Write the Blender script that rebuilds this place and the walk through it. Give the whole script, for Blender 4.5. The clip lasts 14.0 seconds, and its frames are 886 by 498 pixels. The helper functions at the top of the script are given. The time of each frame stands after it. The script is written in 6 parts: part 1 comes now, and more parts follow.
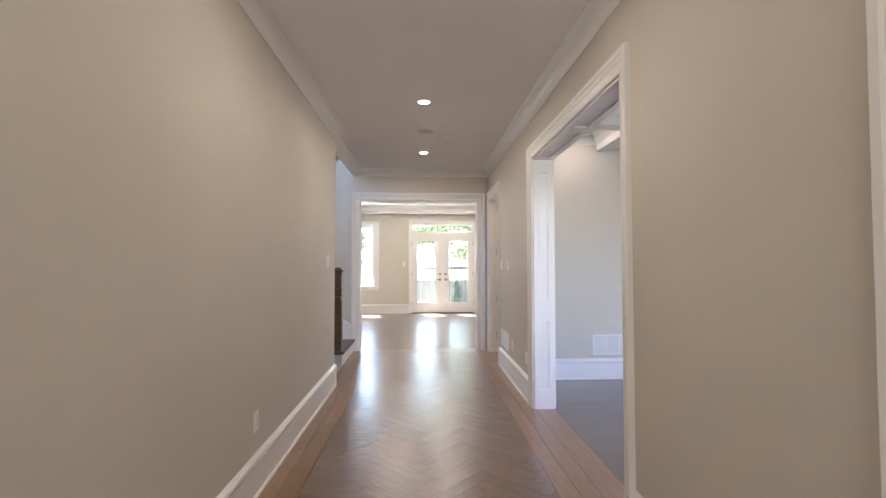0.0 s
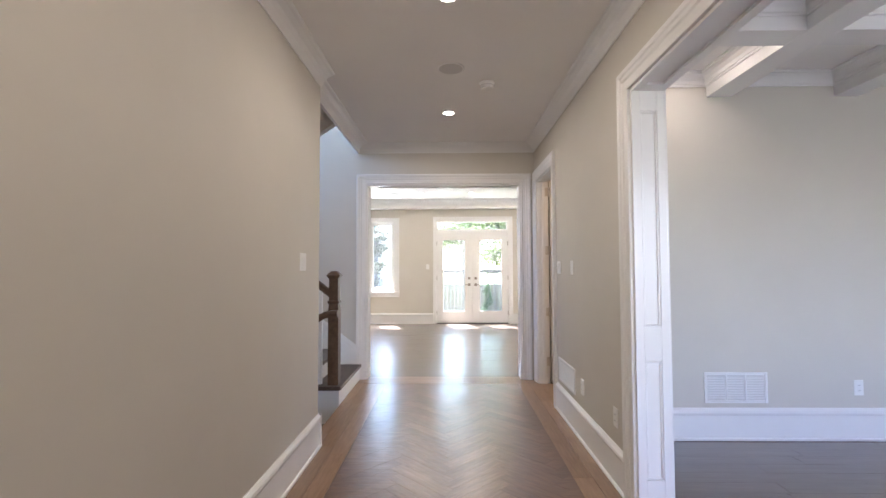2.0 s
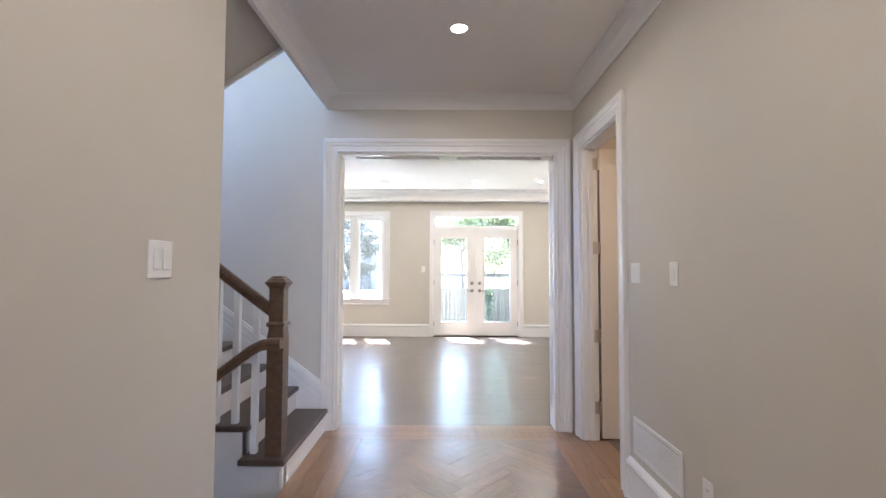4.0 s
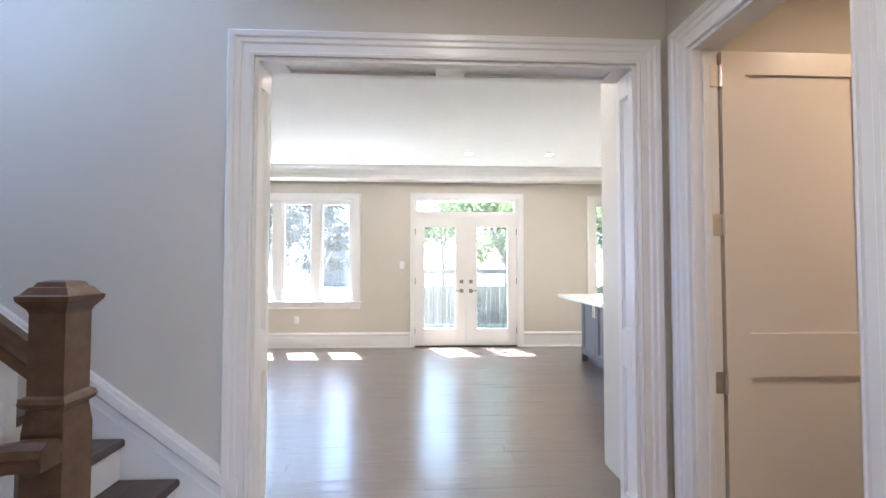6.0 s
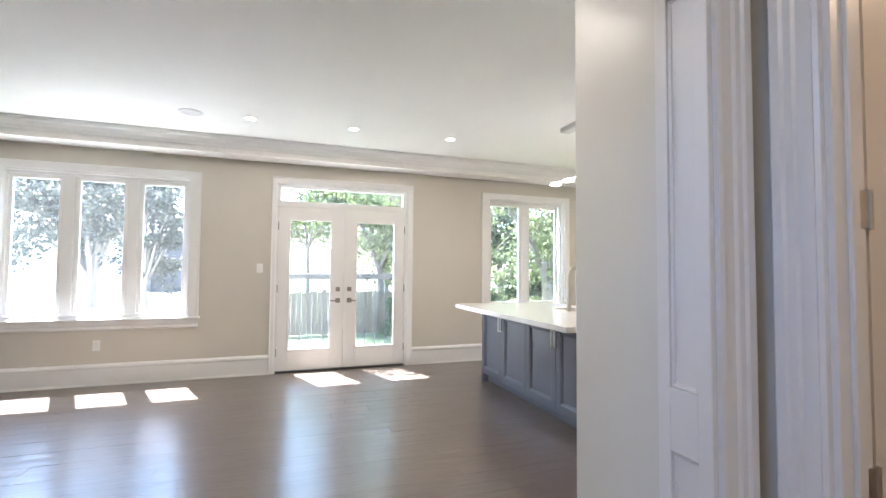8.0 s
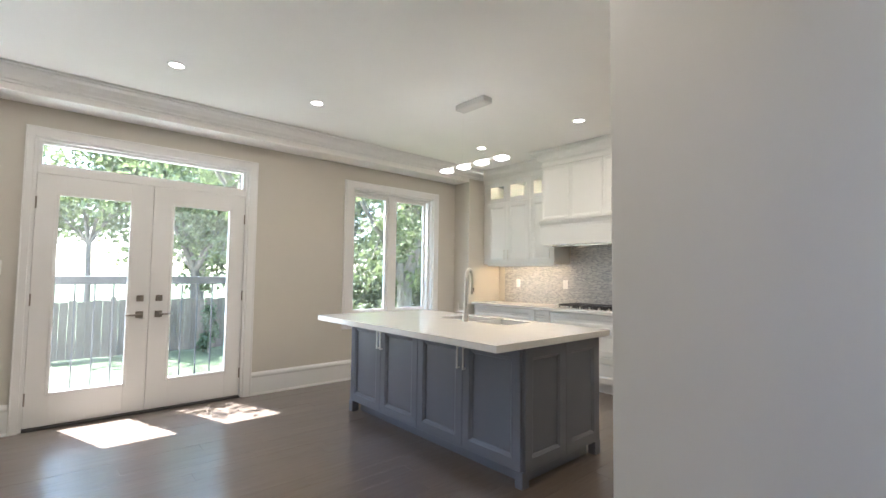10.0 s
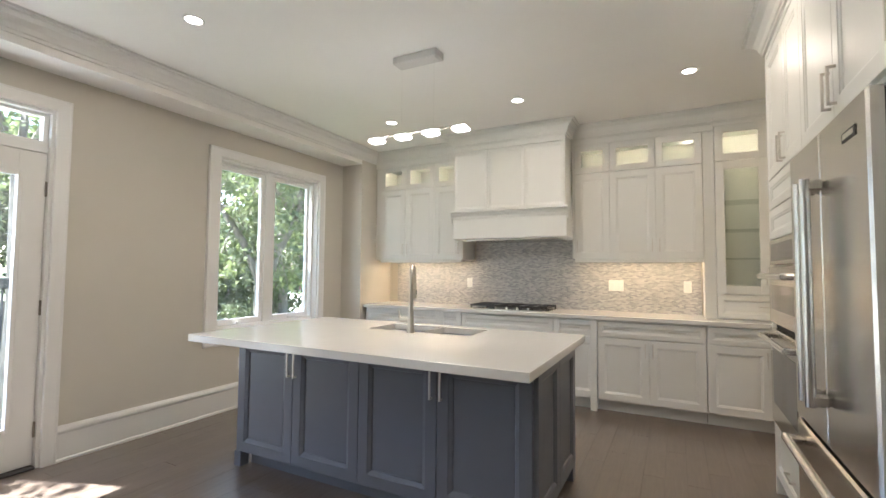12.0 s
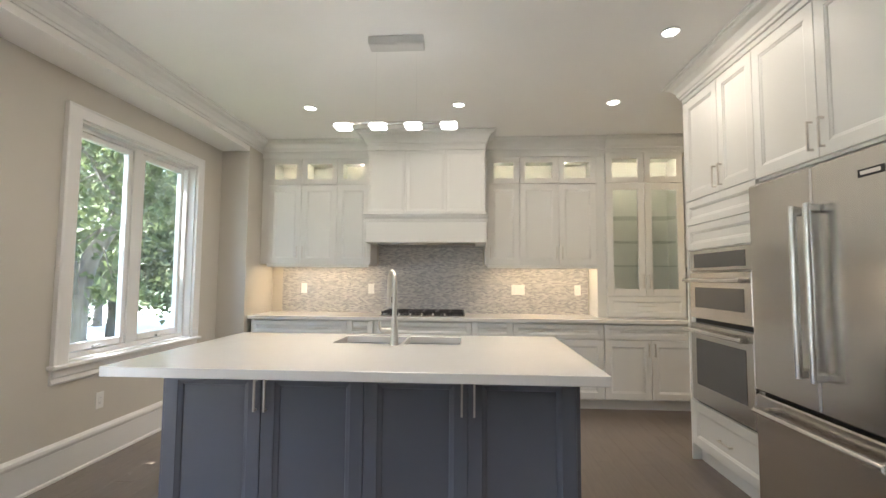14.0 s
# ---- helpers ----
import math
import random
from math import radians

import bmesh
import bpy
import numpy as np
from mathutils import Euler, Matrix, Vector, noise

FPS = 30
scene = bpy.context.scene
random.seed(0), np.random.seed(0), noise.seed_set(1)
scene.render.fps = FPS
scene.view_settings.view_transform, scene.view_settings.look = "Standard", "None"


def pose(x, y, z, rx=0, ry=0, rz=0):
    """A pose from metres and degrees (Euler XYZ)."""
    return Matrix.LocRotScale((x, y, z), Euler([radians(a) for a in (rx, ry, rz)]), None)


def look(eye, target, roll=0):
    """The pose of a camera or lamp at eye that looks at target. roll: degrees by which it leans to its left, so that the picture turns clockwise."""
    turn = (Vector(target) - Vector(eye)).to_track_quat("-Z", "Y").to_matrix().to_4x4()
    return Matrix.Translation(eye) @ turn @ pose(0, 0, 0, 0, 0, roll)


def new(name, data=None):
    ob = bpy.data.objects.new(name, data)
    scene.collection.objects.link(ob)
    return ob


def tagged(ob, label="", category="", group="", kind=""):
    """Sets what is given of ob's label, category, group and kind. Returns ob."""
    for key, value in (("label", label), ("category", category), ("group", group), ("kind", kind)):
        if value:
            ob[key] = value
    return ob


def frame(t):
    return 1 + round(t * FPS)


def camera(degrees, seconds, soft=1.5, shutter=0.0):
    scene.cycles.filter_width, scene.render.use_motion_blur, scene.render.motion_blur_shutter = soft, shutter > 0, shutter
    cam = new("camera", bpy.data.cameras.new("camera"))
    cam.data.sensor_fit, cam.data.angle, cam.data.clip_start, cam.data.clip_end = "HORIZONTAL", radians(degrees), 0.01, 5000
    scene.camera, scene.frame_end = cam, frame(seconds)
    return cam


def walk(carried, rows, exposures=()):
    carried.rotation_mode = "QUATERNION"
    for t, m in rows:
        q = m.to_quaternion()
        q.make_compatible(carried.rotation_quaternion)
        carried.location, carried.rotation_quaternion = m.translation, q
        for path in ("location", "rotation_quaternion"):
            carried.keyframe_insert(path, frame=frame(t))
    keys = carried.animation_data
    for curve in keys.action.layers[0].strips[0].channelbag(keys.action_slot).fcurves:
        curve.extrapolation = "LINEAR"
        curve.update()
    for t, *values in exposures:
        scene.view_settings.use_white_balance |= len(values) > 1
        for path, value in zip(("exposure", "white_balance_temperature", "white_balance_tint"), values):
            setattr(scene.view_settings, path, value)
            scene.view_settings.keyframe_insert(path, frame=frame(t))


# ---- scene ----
cam = camera(89.0, 14.0)
ROWS = [
    (0, -0.385, -0.730, 1.317, -2.62, 1.88, 0.04),
    (0.5, -0.367, -0.347, 1.317, -2.23, 1.92, 0.19),
    (1, -0.353, 0.068, 1.313, -1.07, 1.98, 0.24),
    (1.5, -0.353, 0.486, 1.311, 0.24, 2.12, 0.28),
    (2, -0.368, 0.892, 1.310, 0.84, 2.26, 0.18),
    (2.5, -0.377, 1.294, 1.317, 0.85, 2.41, 0.17),
    (3, -0.394, 1.680, 1.318, 0.61, 2.59, 0.24),
    (3.2, -0.396, 1.818, 1.320, 0.70, 2.63, 0.10),
    (5.3, -0.561, 3.565, 1.315, -1.24, 2.22, -0.11),
    (5.5, -0.562, 3.715, 1.315, -1.36, 2.16, 0.21),
    (6, -0.568, 4.077, 1.313, -2.76, 2.01, -0.07),
    (6.5, -0.584, 4.414, 1.320, -5.68, 2.04, 0.11),
    (7, -0.597, 4.705, 1.321, -9.65, 2.20, 0.00),
    (7.5, -0.607, 5.005, 1.320, -14.57, 2.40, -0.04),
    (8, -0.643, 5.296, 1.332, -19.92, 2.42, -0.51),
    (8.5, -0.637, 5.578, 1.315, -25.64, 2.69, -0.46),
    (9, -0.619, 5.849, 1.310, -31.39, 2.93, -0.42),
    (9.2, -0.611, 5.946, 1.310, -33.69, 3.04, -0.48),
    (11.3, -0.532, 7.171, 1.311, -53.21, 2.72, -0.62),
    (11.5, -0.517, 7.278, 1.315, -55.48, 2.72, -0.48),
    (12, -0.478, 7.569, 1.318, -62.68, 2.81, -0.49),
    (12.5, -0.439, 7.865, 1.315, -69.88, 3.14, -0.44),
    (13, -0.467, 8.130, 1.308, -75.71, 3.50, -0.48),
    (13.5, -0.530, 8.403, 1.306, -81.00, 3.67, -0.45),
    (14, -0.582, 8.687, 1.304, -86.56, 3.75, -0.41),
]
SKY_STRENGTH, SUN_STRENGTH = 0.15, 5.0
HALL_W, KITCH_W, DINING_W, STAIR_W, ENTRY_W, UNDER_W = 0.61, 0.56, 2.4, 2.0, 2.05, 0.52
EXPOSURES = [(0, 4.03, 6190, 13), (3.0, 4.14, 5890, 13), (5.5, 4.17, 5740, 12), (6.5, 4.1, 5740, 12), (7.0, 3.98, 5780, 12), (7.5, 4.0, 5800, 12), (8.0, 3.79, 5830, 11), (8.5, 3.60, 5850, 11), (9.0, 3.51, 5850, 10), (11.5, 3.24, 6050, 10), (14.0, 3.22, 6060, 10)]
walk(cam, [(t, pose(x, y, z, 90 + pitch, roll, yaw)) for t, x, y, z, yaw, pitch, roll in ROWS], EXPOSURES)
# ==== place ====
# World: clear midday sky, sun high beyond the garden side
SUN_TAN, SUN_AZ = 2.1, 20.0
world = bpy.data.worlds.new("World")
scene.world = world
world.use_nodes = True
wn = world.node_tree
wn.nodes.clear()
sky = wn.nodes.new("ShaderNodeTexSky")
sky.sky_type = "NISHITA"
sky.sun_disc = False
sky.sun_elevation = math.atan(SUN_TAN)
sky.sun_rotation = radians(-SUN_AZ)
bgn = wn.nodes.new("ShaderNodeBackground")
bgn.inputs["Strength"].default_value = SKY_STRENGTH
wout = wn.nodes.new("ShaderNodeOutputWorld")
wn.links.new(sky.outputs[0], bgn.inputs[0])
wn.links.new(bgn.outputs[0], wout.inputs[0])

sun_dir = Vector((math.sin(radians(SUN_AZ)), -math.cos(radians(SUN_AZ)), -SUN_TAN))
sun = new("sun", bpy.data.lights.new("sun", "SUN"))
sun.data.energy = SUN_STRENGTH
sun.data.angle = radians(0.6)
sun.data.color = (1.0, 0.97, 0.92)
sun.matrix_world = look((0, 20, 30), Vector((0, 20, 30)) + sun_dir)


def area_lamp(name, eye, target, w, h, watts, color, shape="RECTANGLE"):
    lamp = new(name, bpy.data.lights.new(name, "AREA"))
    lamp.data.shape = shape
    lamp.data.size, lamp.data.size_y = w, h
    lamp.data.energy = watts
    lamp.data.color = color
    lamp.matrix_world = look(eye, target)
    return lamp


# ---- materials ----
def nodes_of(name):
    m = bpy.data.materials.new(name)
    m.use_nodes = True
    t = m.node_tree
    return m, t, t.nodes["Principled BSDF"]


def ramp(t, fac, stops):
    r = t.nodes.new("ShaderNodeValToRGB")
    while len(r.color_ramp.elements) < len(stops):
        r.color_ramp.elements.new(0.5)
    for e, (p, c) in zip(r.color_ramp.elements, stops):
        e.position, e.color = p, (*c, 1)
    t.links.new(fac, r.inputs[0])
    return r.outputs[0]


def noise_of(t, vec, scale, detail=4, rough=0.55):
    n = t.nodes.new("ShaderNodeTexNoise")
    n.inputs["Scale"].default_value = scale
    n.inputs["Detail"].default_value = detail
    n.inputs["Roughness"].default_value = rough
    if vec:
        t.links.new(vec, n.inputs["Vector"])
    return n.outputs["Fac"]


def coords(t, stretch=(1, 1, 1), shift=False):
    tc = t.nodes.new("ShaderNodeTexCoord")
    mp = t.nodes.new("ShaderNodeMapping")
    mp.inputs["Scale"].default_value = stretch
    t.links.new(tc.outputs["Object"], mp.inputs["Vector"])
    out = mp.outputs[0]
    if shift:
        oi = t.nodes.new("ShaderNodeObjectInfo")
        mul = t.nodes.new("ShaderNodeMath")
        mul.operation = "MULTIPLY"
        mul.inputs[1].default_value = 57.0
        t.links.new(oi.outputs["Random"], mul.inputs[0])
        add = t.nodes.new("ShaderNodeVectorMath")
        add.operation = "ADD"
        t.links.new(out, add.inputs[0])
        t.links.new(mul.outputs[0], add.inputs[1])
        out = add.outputs[0]
    return out


def bump_of(t, height, strength, dist):
    b = t.nodes.new("ShaderNodeBump")
    b.inputs["Strength"].default_value = strength
    b.inputs["Distance"].default_value = dist
    t.links.new(height, b.inputs["Height"])
    return b.outputs[0]


def shade(c, k):
    return tuple(min(1.0, v * k) for v in c)


def paint(name, color, rough=0.5, var=0.04, grain=220, bump=0.08, dist=0.001, coat=0.0):
    """Rolled or sprayed paint: faint large blotches and a fine stipple."""
    m, t, p = nodes_of(name)
    v = coords(t)
    t.links.new(ramp(t, noise_of(t, v, 1.3, 5), [(0.3, shade(color, 1 - var)), (0.7, shade(color, 1 + var))]), p.inputs["Base Color"])
    rr = t.nodes.new("ShaderNodeMapRange")
    rr.inputs["To Min"].default_value, rr.inputs["To Max"].default_value = rough * 0.88, min(1, rough * 1.12)
    t.links.new(noise_of(t, v, 7, 3), rr.inputs["Value"])
    t.links.new(rr.outputs[0], p.inputs["Roughness"])
    t.links.new(bump_of(t, noise_of(t, v, grain, 2), bump, dist), p.inputs["Normal"])
    p.inputs["Coat Weight"].default_value = coat
    return m


def timber(name, stops, stretch, rough=0.3, grain=18, bump=0.25, dist=0.002, wave=2.2, shift=True, tone=0.35, coat=0.0, detail=6, ripple=1.0, soft=0.26):
    """Stained boards: long grain, tone by board, hand-scraped ripple."""
    m, t, p = nodes_of(name)
    v = coords(t, stretch, shift)
    flat = coords(t, (1, 1, 1), shift)
    g = noise_of(t, v, grain, detail, 0.6)
    col = ramp(t, g, stops)
    oi = t.nodes.new("ShaderNodeObjectInfo")
    geo = t.nodes.new("ShaderNodeNewGeometry")
    addr = t.nodes.new("ShaderNodeMath")
    addr.operation = "ADD"
    t.links.new(oi.outputs["Random"], addr.inputs[0])
    t.links.new(geo.outputs["Random Per Island"], addr.inputs[1])
    fr = t.nodes.new("ShaderNodeMath")
    fr.operation = "FRACT"
    t.links.new(addr.outputs[0], fr.inputs[0])
    mr = t.nodes.new("ShaderNodeMapRange")
    mr.inputs["To Min"].default_value, mr.inputs["To Max"].default_value = 1 - tone, 1 + tone
    t.links.new(fr.outputs[0], mr.inputs["Value"])
    hs = t.nodes.new("ShaderNodeHueSaturation")
    t.links.new(mr.outputs[0], hs.inputs["Value"])
    t.links.new(col, hs.inputs["Color"])
    t.links.new(hs.outputs[0], p.inputs["Base Color"])
    big = noise_of(t, flat, wave, 3)
    mix = t.nodes.new("ShaderNodeMath")
    mix.operation = "MULTIPLY_ADD"
    mix.inputs[1].default_value = 0.12
    t.links.new(g, mix.inputs[0])
    rip = noise_of(t, coords(t, tuple(0.6 * s for s in stretch), shift), grain * 0.45, 2)
    sm = t.nodes.new("ShaderNodeMath")
    sm.operation = "MULTIPLY_ADD"
    sm.inputs[1].default_value = ripple
    t.links.new(rip, sm.inputs[0])
    t.links.new(big, sm.inputs[2])
    t.links.new(sm.outputs[0], mix.inputs[2])
    relief = bump_of(t, mix.outputs[0], bump, dist)
    t.links.new(relief, p.inputs["Normal"])
    t.links.new(relief, p.inputs["Coat Normal"])
    rr = t.nodes.new("ShaderNodeMapRange")
    rr.inputs["To Min"].default_value, rr.inputs["To Max"].default_value = rough * 0.9, rough * 1.12
    t.links.new(noise_of(t, flat, 3.1, 2), rr.inputs["Value"])
    t.links.new(rr.outputs[0], p.inputs["Roughness"])
    p.inputs["Coat Weight"].default_value, p.inputs["Coat Roughness"].default_value = coat, soft
    return m


def metal(name, color, rough=0.3, stretch=(1, 1, 1), var=0.12):
    m, t, p = nodes_of(name)
    v = coords(t, stretch)
    n = noise_of(t, v, 60, 3)
    rr = t.nodes.new("ShaderNodeMapRange")
    rr.inputs["To Min"].default_value, rr.inputs["To Max"].default_value = rough * (1 - var), rough * (1 + var)
    t.links.new(n, rr.inputs["Value"])
    t.links.new(rr.outputs[0], p.inputs["Roughness"])
    t.links.new(ramp(t, noise_of(t, v, 9, 3), [(0.3, shade(color, 0.95)), (0.7, shade(color, 1.05))]), p.inputs["Base Color"])
    p.inputs["Metallic"].default_value = 1.0
    return m


def glow(name, color, strength):
    m, t, p = nodes_of(name)
    p.inputs["Base Color"].default_value = (0.9, 0.9, 0.88, 1)
    p.inputs["Emission Color"].default_value = (*color, 1)
    p.inputs["Emission Strength"].default_value = strength
    return m


def glass(name, tint=(0.97, 0.99, 0.98), rough=0.0, glare_veil=0.0):
    """Thin pane: clear, with a mirror share that grows at grazing angles."""
    m, t, p = nodes_of(name)
    t.nodes.remove(p)
    tr = t.nodes.new("ShaderNodeBsdfTransparent")
    tr.inputs[0].default_value = (*tint, 1)
    gl = t.nodes.new("ShaderNodeBsdfGlossy")
    gl.inputs["Roughness"].default_value = rough
    lw = t.nodes.new("ShaderNodeLayerWeight")
    pw = t.nodes.new("ShaderNodeMath")
    pw.operation = "POWER"
    pw.inputs[1].default_value = 5.0
    t.links.new(lw.outputs["Facing"], pw.inputs[0])
    fr = t.nodes.new("ShaderNodeMath")
    fr.operation = "MULTIPLY_ADD"
    fr.inputs[1].default_value, fr.inputs[2].default_value = 0.6, 0.022
    t.links.new(pw.outputs[0], fr.inputs[0])
    mx = t.nodes.new("ShaderNodeMixShader")
    t.links.new(fr.outputs[0], mx.inputs[0])
    # translucent white share imitates veiling glare over the view outside
    dn = t.nodes.new("ShaderNodeMixShader")
    dn.inputs[0].default_value = glare_veil
    tl = t.nodes.new("ShaderNodeBsdfTranslucent")
    tl.inputs[0].default_value = (0.9, 0.9, 0.88, 1)
    t.links.new(tr.outputs[0], dn.inputs[1])
    t.links.new(tl.outputs[0], dn.inputs[2])
    t.links.new(dn.outputs[0], mx.inputs[1])
    t.links.new(gl.outputs[0], mx.inputs[2])
    t.links.new(mx.outputs[0], t.nodes["Material Output"].inputs[0])
    return m


WALL = paint("wall_paint_greige", (0.605, 0.577, 0.517), 0.62, 0.03, 160, 0.10)
CEIL = paint("ceiling_paint", (0.87, 0.86, 0.84), 0.8, 0.02, 120, 0.12)
TRIM = paint("trim_paint_white", (0.80, 0.80, 0.79), 0.33, 0.015, 90, 0.04)
CABW = paint("cabinet_lacquer_white", (0.74, 0.735, 0.70), 0.42, 0.015, 140, 0.03)
CABD = paint("cabinet_lacquer_charcoal", (0.150, 0.157, 0.186), 0.36, 0.06, 180, 0.05)
DOORP = paint("door_paint", (0.78, 0.74, 0.68), 0.36, 0.02, 100, 0.04)
PLAST = paint("switch_plastic", (0.82, 0.82, 0.80), 0.35, 0.01, 60, 0.02)
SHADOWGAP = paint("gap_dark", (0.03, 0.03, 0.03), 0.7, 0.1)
QUARTZ = paint("quartz_white", (0.76, 0.745, 0.715), 0.14, 0.025, 400, 0.02)
HERR = timber("oak_parquet_stained", [(0.25, (0.112, 0.066, 0.048)), (0.55, (0.165, 0.098, 0.068)), (0.8, (0.215, 0.132, 0.090))], (1.6, 12, 1), 0.34, 5, 0.7, 0.0050, 6.5, True, 0.13, 0.9, 3, 0.8, 0.24)
BORD = timber("oak_border_honey", [(0.25, (0.20, 0.115, 0.066)), (0.6, (0.285, 0.178, 0.105)), (0.85, (0.35, 0.232, 0.145))], (14, 1.2, 1), 0.30, 5, 0.2, 0.002, 2.5, True, 0.14, 0.4)
PLANK = timber("oak_plank_grey_brown", [(0.2, (0.120, 0.092, 0.073)), (0.55, (0.138, 0.106, 0.084)), (0.85, (0.158, 0.123, 0.098))], (0.7, 9, 1), 0.36, 7, 0.8, 0.0034, 5.0, True, 0.045, 0.9, 2, 1.1, 0.21)
TREAD = timber("tread_dark_oak", [(0.25, (0.045, 0.032, 0.027)), (0.7, (0.10, 0.072, 0.058))], (14, 1.2, 1), 0.38, 5, 0.15, 0.001, 2.0, False, 0.1)
RAILW = timber("rail_walnut", [(0.2, (0.060, 0.036, 0.024)), (0.6, (0.125, 0.077, 0.048)), (0.9, (0.19, 0.12, 0.075))], (3, 3, 3), 0.32, 8, 0.1, 0.0006, 2.0, False, 0.05)
STEEL = metal("stainless_brushed", (0.60, 0.575, 0.54), 0.23, (40, 40, 0.6))
STEELS = metal("stainless_sink", (0.26, 0.24, 0.22), 0.36, (1, 30, 1))
NICKEL = metal("nickel_satin", (0.66, 0.63, 0.58), 0.30)
ALU = paint("canopy_satin_silver", (0.60, 0.59, 0.57), 0.35, 0.02, 80, 0.02)
CHROME = metal("chrome_tube", (0.76, 0.75, 0.73), 0.24)
IRON = paint("cast_iron_black", (0.025, 0.025, 0.027), 0.5, 0.2, 200, 0.3)
BRONZE = metal("handle_pewter", (0.30, 0.27, 0.24), 0.35)
BLACKGL = paint("oven_glass_dark", (0.10, 0.095, 0.09), 0.07, 0.05, 10, 0.0)
GLASS = glass("window_glass", glare_veil=0.011)
CABGL = glass("cabinet_glass")
SHELFGL = glass("shelf_glass", (0.93, 0.955, 0.94))
RAILM = paint("railing_dark_metal", (0.045, 0.045, 0.048), 0.45, 0.1)


# ---- builders ----
ORG = {}


class Geo:
    """Collects vertices and faces in world metres."""

    def __init__(self):
        self.v, self.f, self.smooth = [], [], []

    def add(self, verts, faces, smooth=False):
        n = len(self.v)
        self.v += [tuple(p) for p in verts]
        self.f += [tuple(n + i for i in q) for q in faces]
        self.smooth += [smooth] * len(faces)
        return self

    def box(self, lo, hi, bev=0.0):
        lo, hi = [min(a, b) for a, b in zip(lo, hi)], [max(a, b) for a, b in zip(lo, hi)]
        if bev <= 0:
            vs = [(x, y, z) for x in (lo[0], hi[0]) for y in (lo[1], hi[1]) for z in (lo[2], hi[2])]
            return self.add(vs, [(0, 1, 3, 2), (4, 6, 7, 5), (0, 4, 5, 1), (2, 3, 7, 6), (0, 2, 6, 4), (1, 5, 7, 3)])
        b = min(bev, *[(h - l) * 0.45 for l, h in zip(lo, hi)])
        vs, at = [], {}
        for sx in (0, 1):
            for sy in (0, 1):
                for sz in (0, 1):
                    s = (sx, sy, sz)
                    for k in range(3):
                        at[s, k] = len(vs)
                        vs.append(tuple((hi[i] if s[i] else lo[i]) + (0 if i == k else (-b if s[i] else b)) for i in range(3)))
        fs = []
        for k in range(3):
            i, j = (k + 1) % 3, (k + 2) % 3
            for side in (0, 1):
                q = []
                for a, c in ((0, 0), (1, 0), (1, 1), (0, 1)):
                    s = [0, 0, 0]
                    s[k], s[i], s[j] = side, a, c
                    q.append(at[tuple(s), k])
                fs.append(tuple(q if side else reversed(q)))
            for a in (0, 1):
                for c in (0, 1):
                    s0, s1 = [0, 0, 0], [0, 0, 0]
                    s0[i] = s1[i] = a
                    s0[j] = s1[j] = c
                    s0[k], s1[k] = 0, 1
                    q = (at[tuple(s0), i], at[tuple(s1), i], at[tuple(s1), j], at[tuple(s0), j])
                    fs.append(q if a == c else tuple(reversed(q)))
        for sx in (0, 1):
            for sy in (0, 1):
                for sz in (0, 1):
                    s = (sx, sy, sz)
                    q = (at[s, 0], at[s, 1], at[s, 2])
                    fs.append(q if (sx + sy + sz) % 2 else tuple(reversed(q)))
        return self.add(vs, fs)

    def cyl(self, p0, p1, r0, r1=None, n=16, caps=True):
        p0, p1 = Vector(p0), Vector(p1)
        r1 = r0 if r1 is None else r1
        d = (p1 - p0).normalized()
        a = d.orthogonal().normalized()
        b = d.cross(a)
        vs = []
        for p, r in ((p0, r0), (p1, r1)):
            vs += [p + r * (math.cos(2 * math.pi * i / n) * a + math.sin(2 * math.pi * i / n) * b) for i in range(n)]
        self.add(vs, [(i, (i + 1) % n, n + (i + 1) % n, n + i) for i in range(n)], True)
        if caps:
            self.add(vs[:n], [tuple(reversed(range(n)))])
            self.add(vs[n:], [tuple(range(n))])
        return self

    def tube(self, pts, r, n=12):
        pts = [Vector(p) for p in pts]
        rs = r if isinstance(r, (list, tuple)) else [r] * len(pts)
        vs, up = [], None
        for i, p in enumerate(pts):
            d = (pts[min(i + 1, len(pts) - 1)] - pts[max(i - 1, 0)]).normalized()
            a = d.orthogonal().normalized() if up is None else (up - up.dot(d) * d).normalized()
            up = a
            b = d.cross(a)
            vs += [p + rs[i] * (math.cos(2 * math.pi * k / n) * a + math.sin(2 * math.pi * k / n) * b) for k in range(n)]
        fs = [(i * n + k, i * n + (k + 1) % n, (i + 1) * n + (k + 1) % n, (i + 1) * n + k) for i in range(len(pts) - 1) for k in range(n)]
        self.add(vs, fs, True)
        self.add(vs[:n], [tuple(reversed(range(n)))])
        return self.add(vs[-n:], [tuple(range(n))])

    def sweep(self, prof, pts, out, up, closed=False):
        """Profile (o, u) along a line of points, o along out and u along up at every point (each given, for mitres)."""
        n, m = len(prof), len(pts)
        vs = [Vector(p) + o * Vector(ov) + u * Vector(uv) for p, ov, uv in zip(pts, out, up) for o, u in prof]
        fs = [(i * n + k, i * n + (k + 1) % n, (i + 1) * n + (k + 1) % n, (i + 1) * n + k) for i in range(m - 1) for k in range(n)]
        self.add(vs, fs)
        self.add(vs[:n], [tuple(range(n))])
        return self.add(vs[-n:], [tuple(range(n))])

    def run(self, prof, p0, p1, out, up=(0, 0, 1)):
        return self.sweep(prof, [p0, p1], [out, out], [up, up])

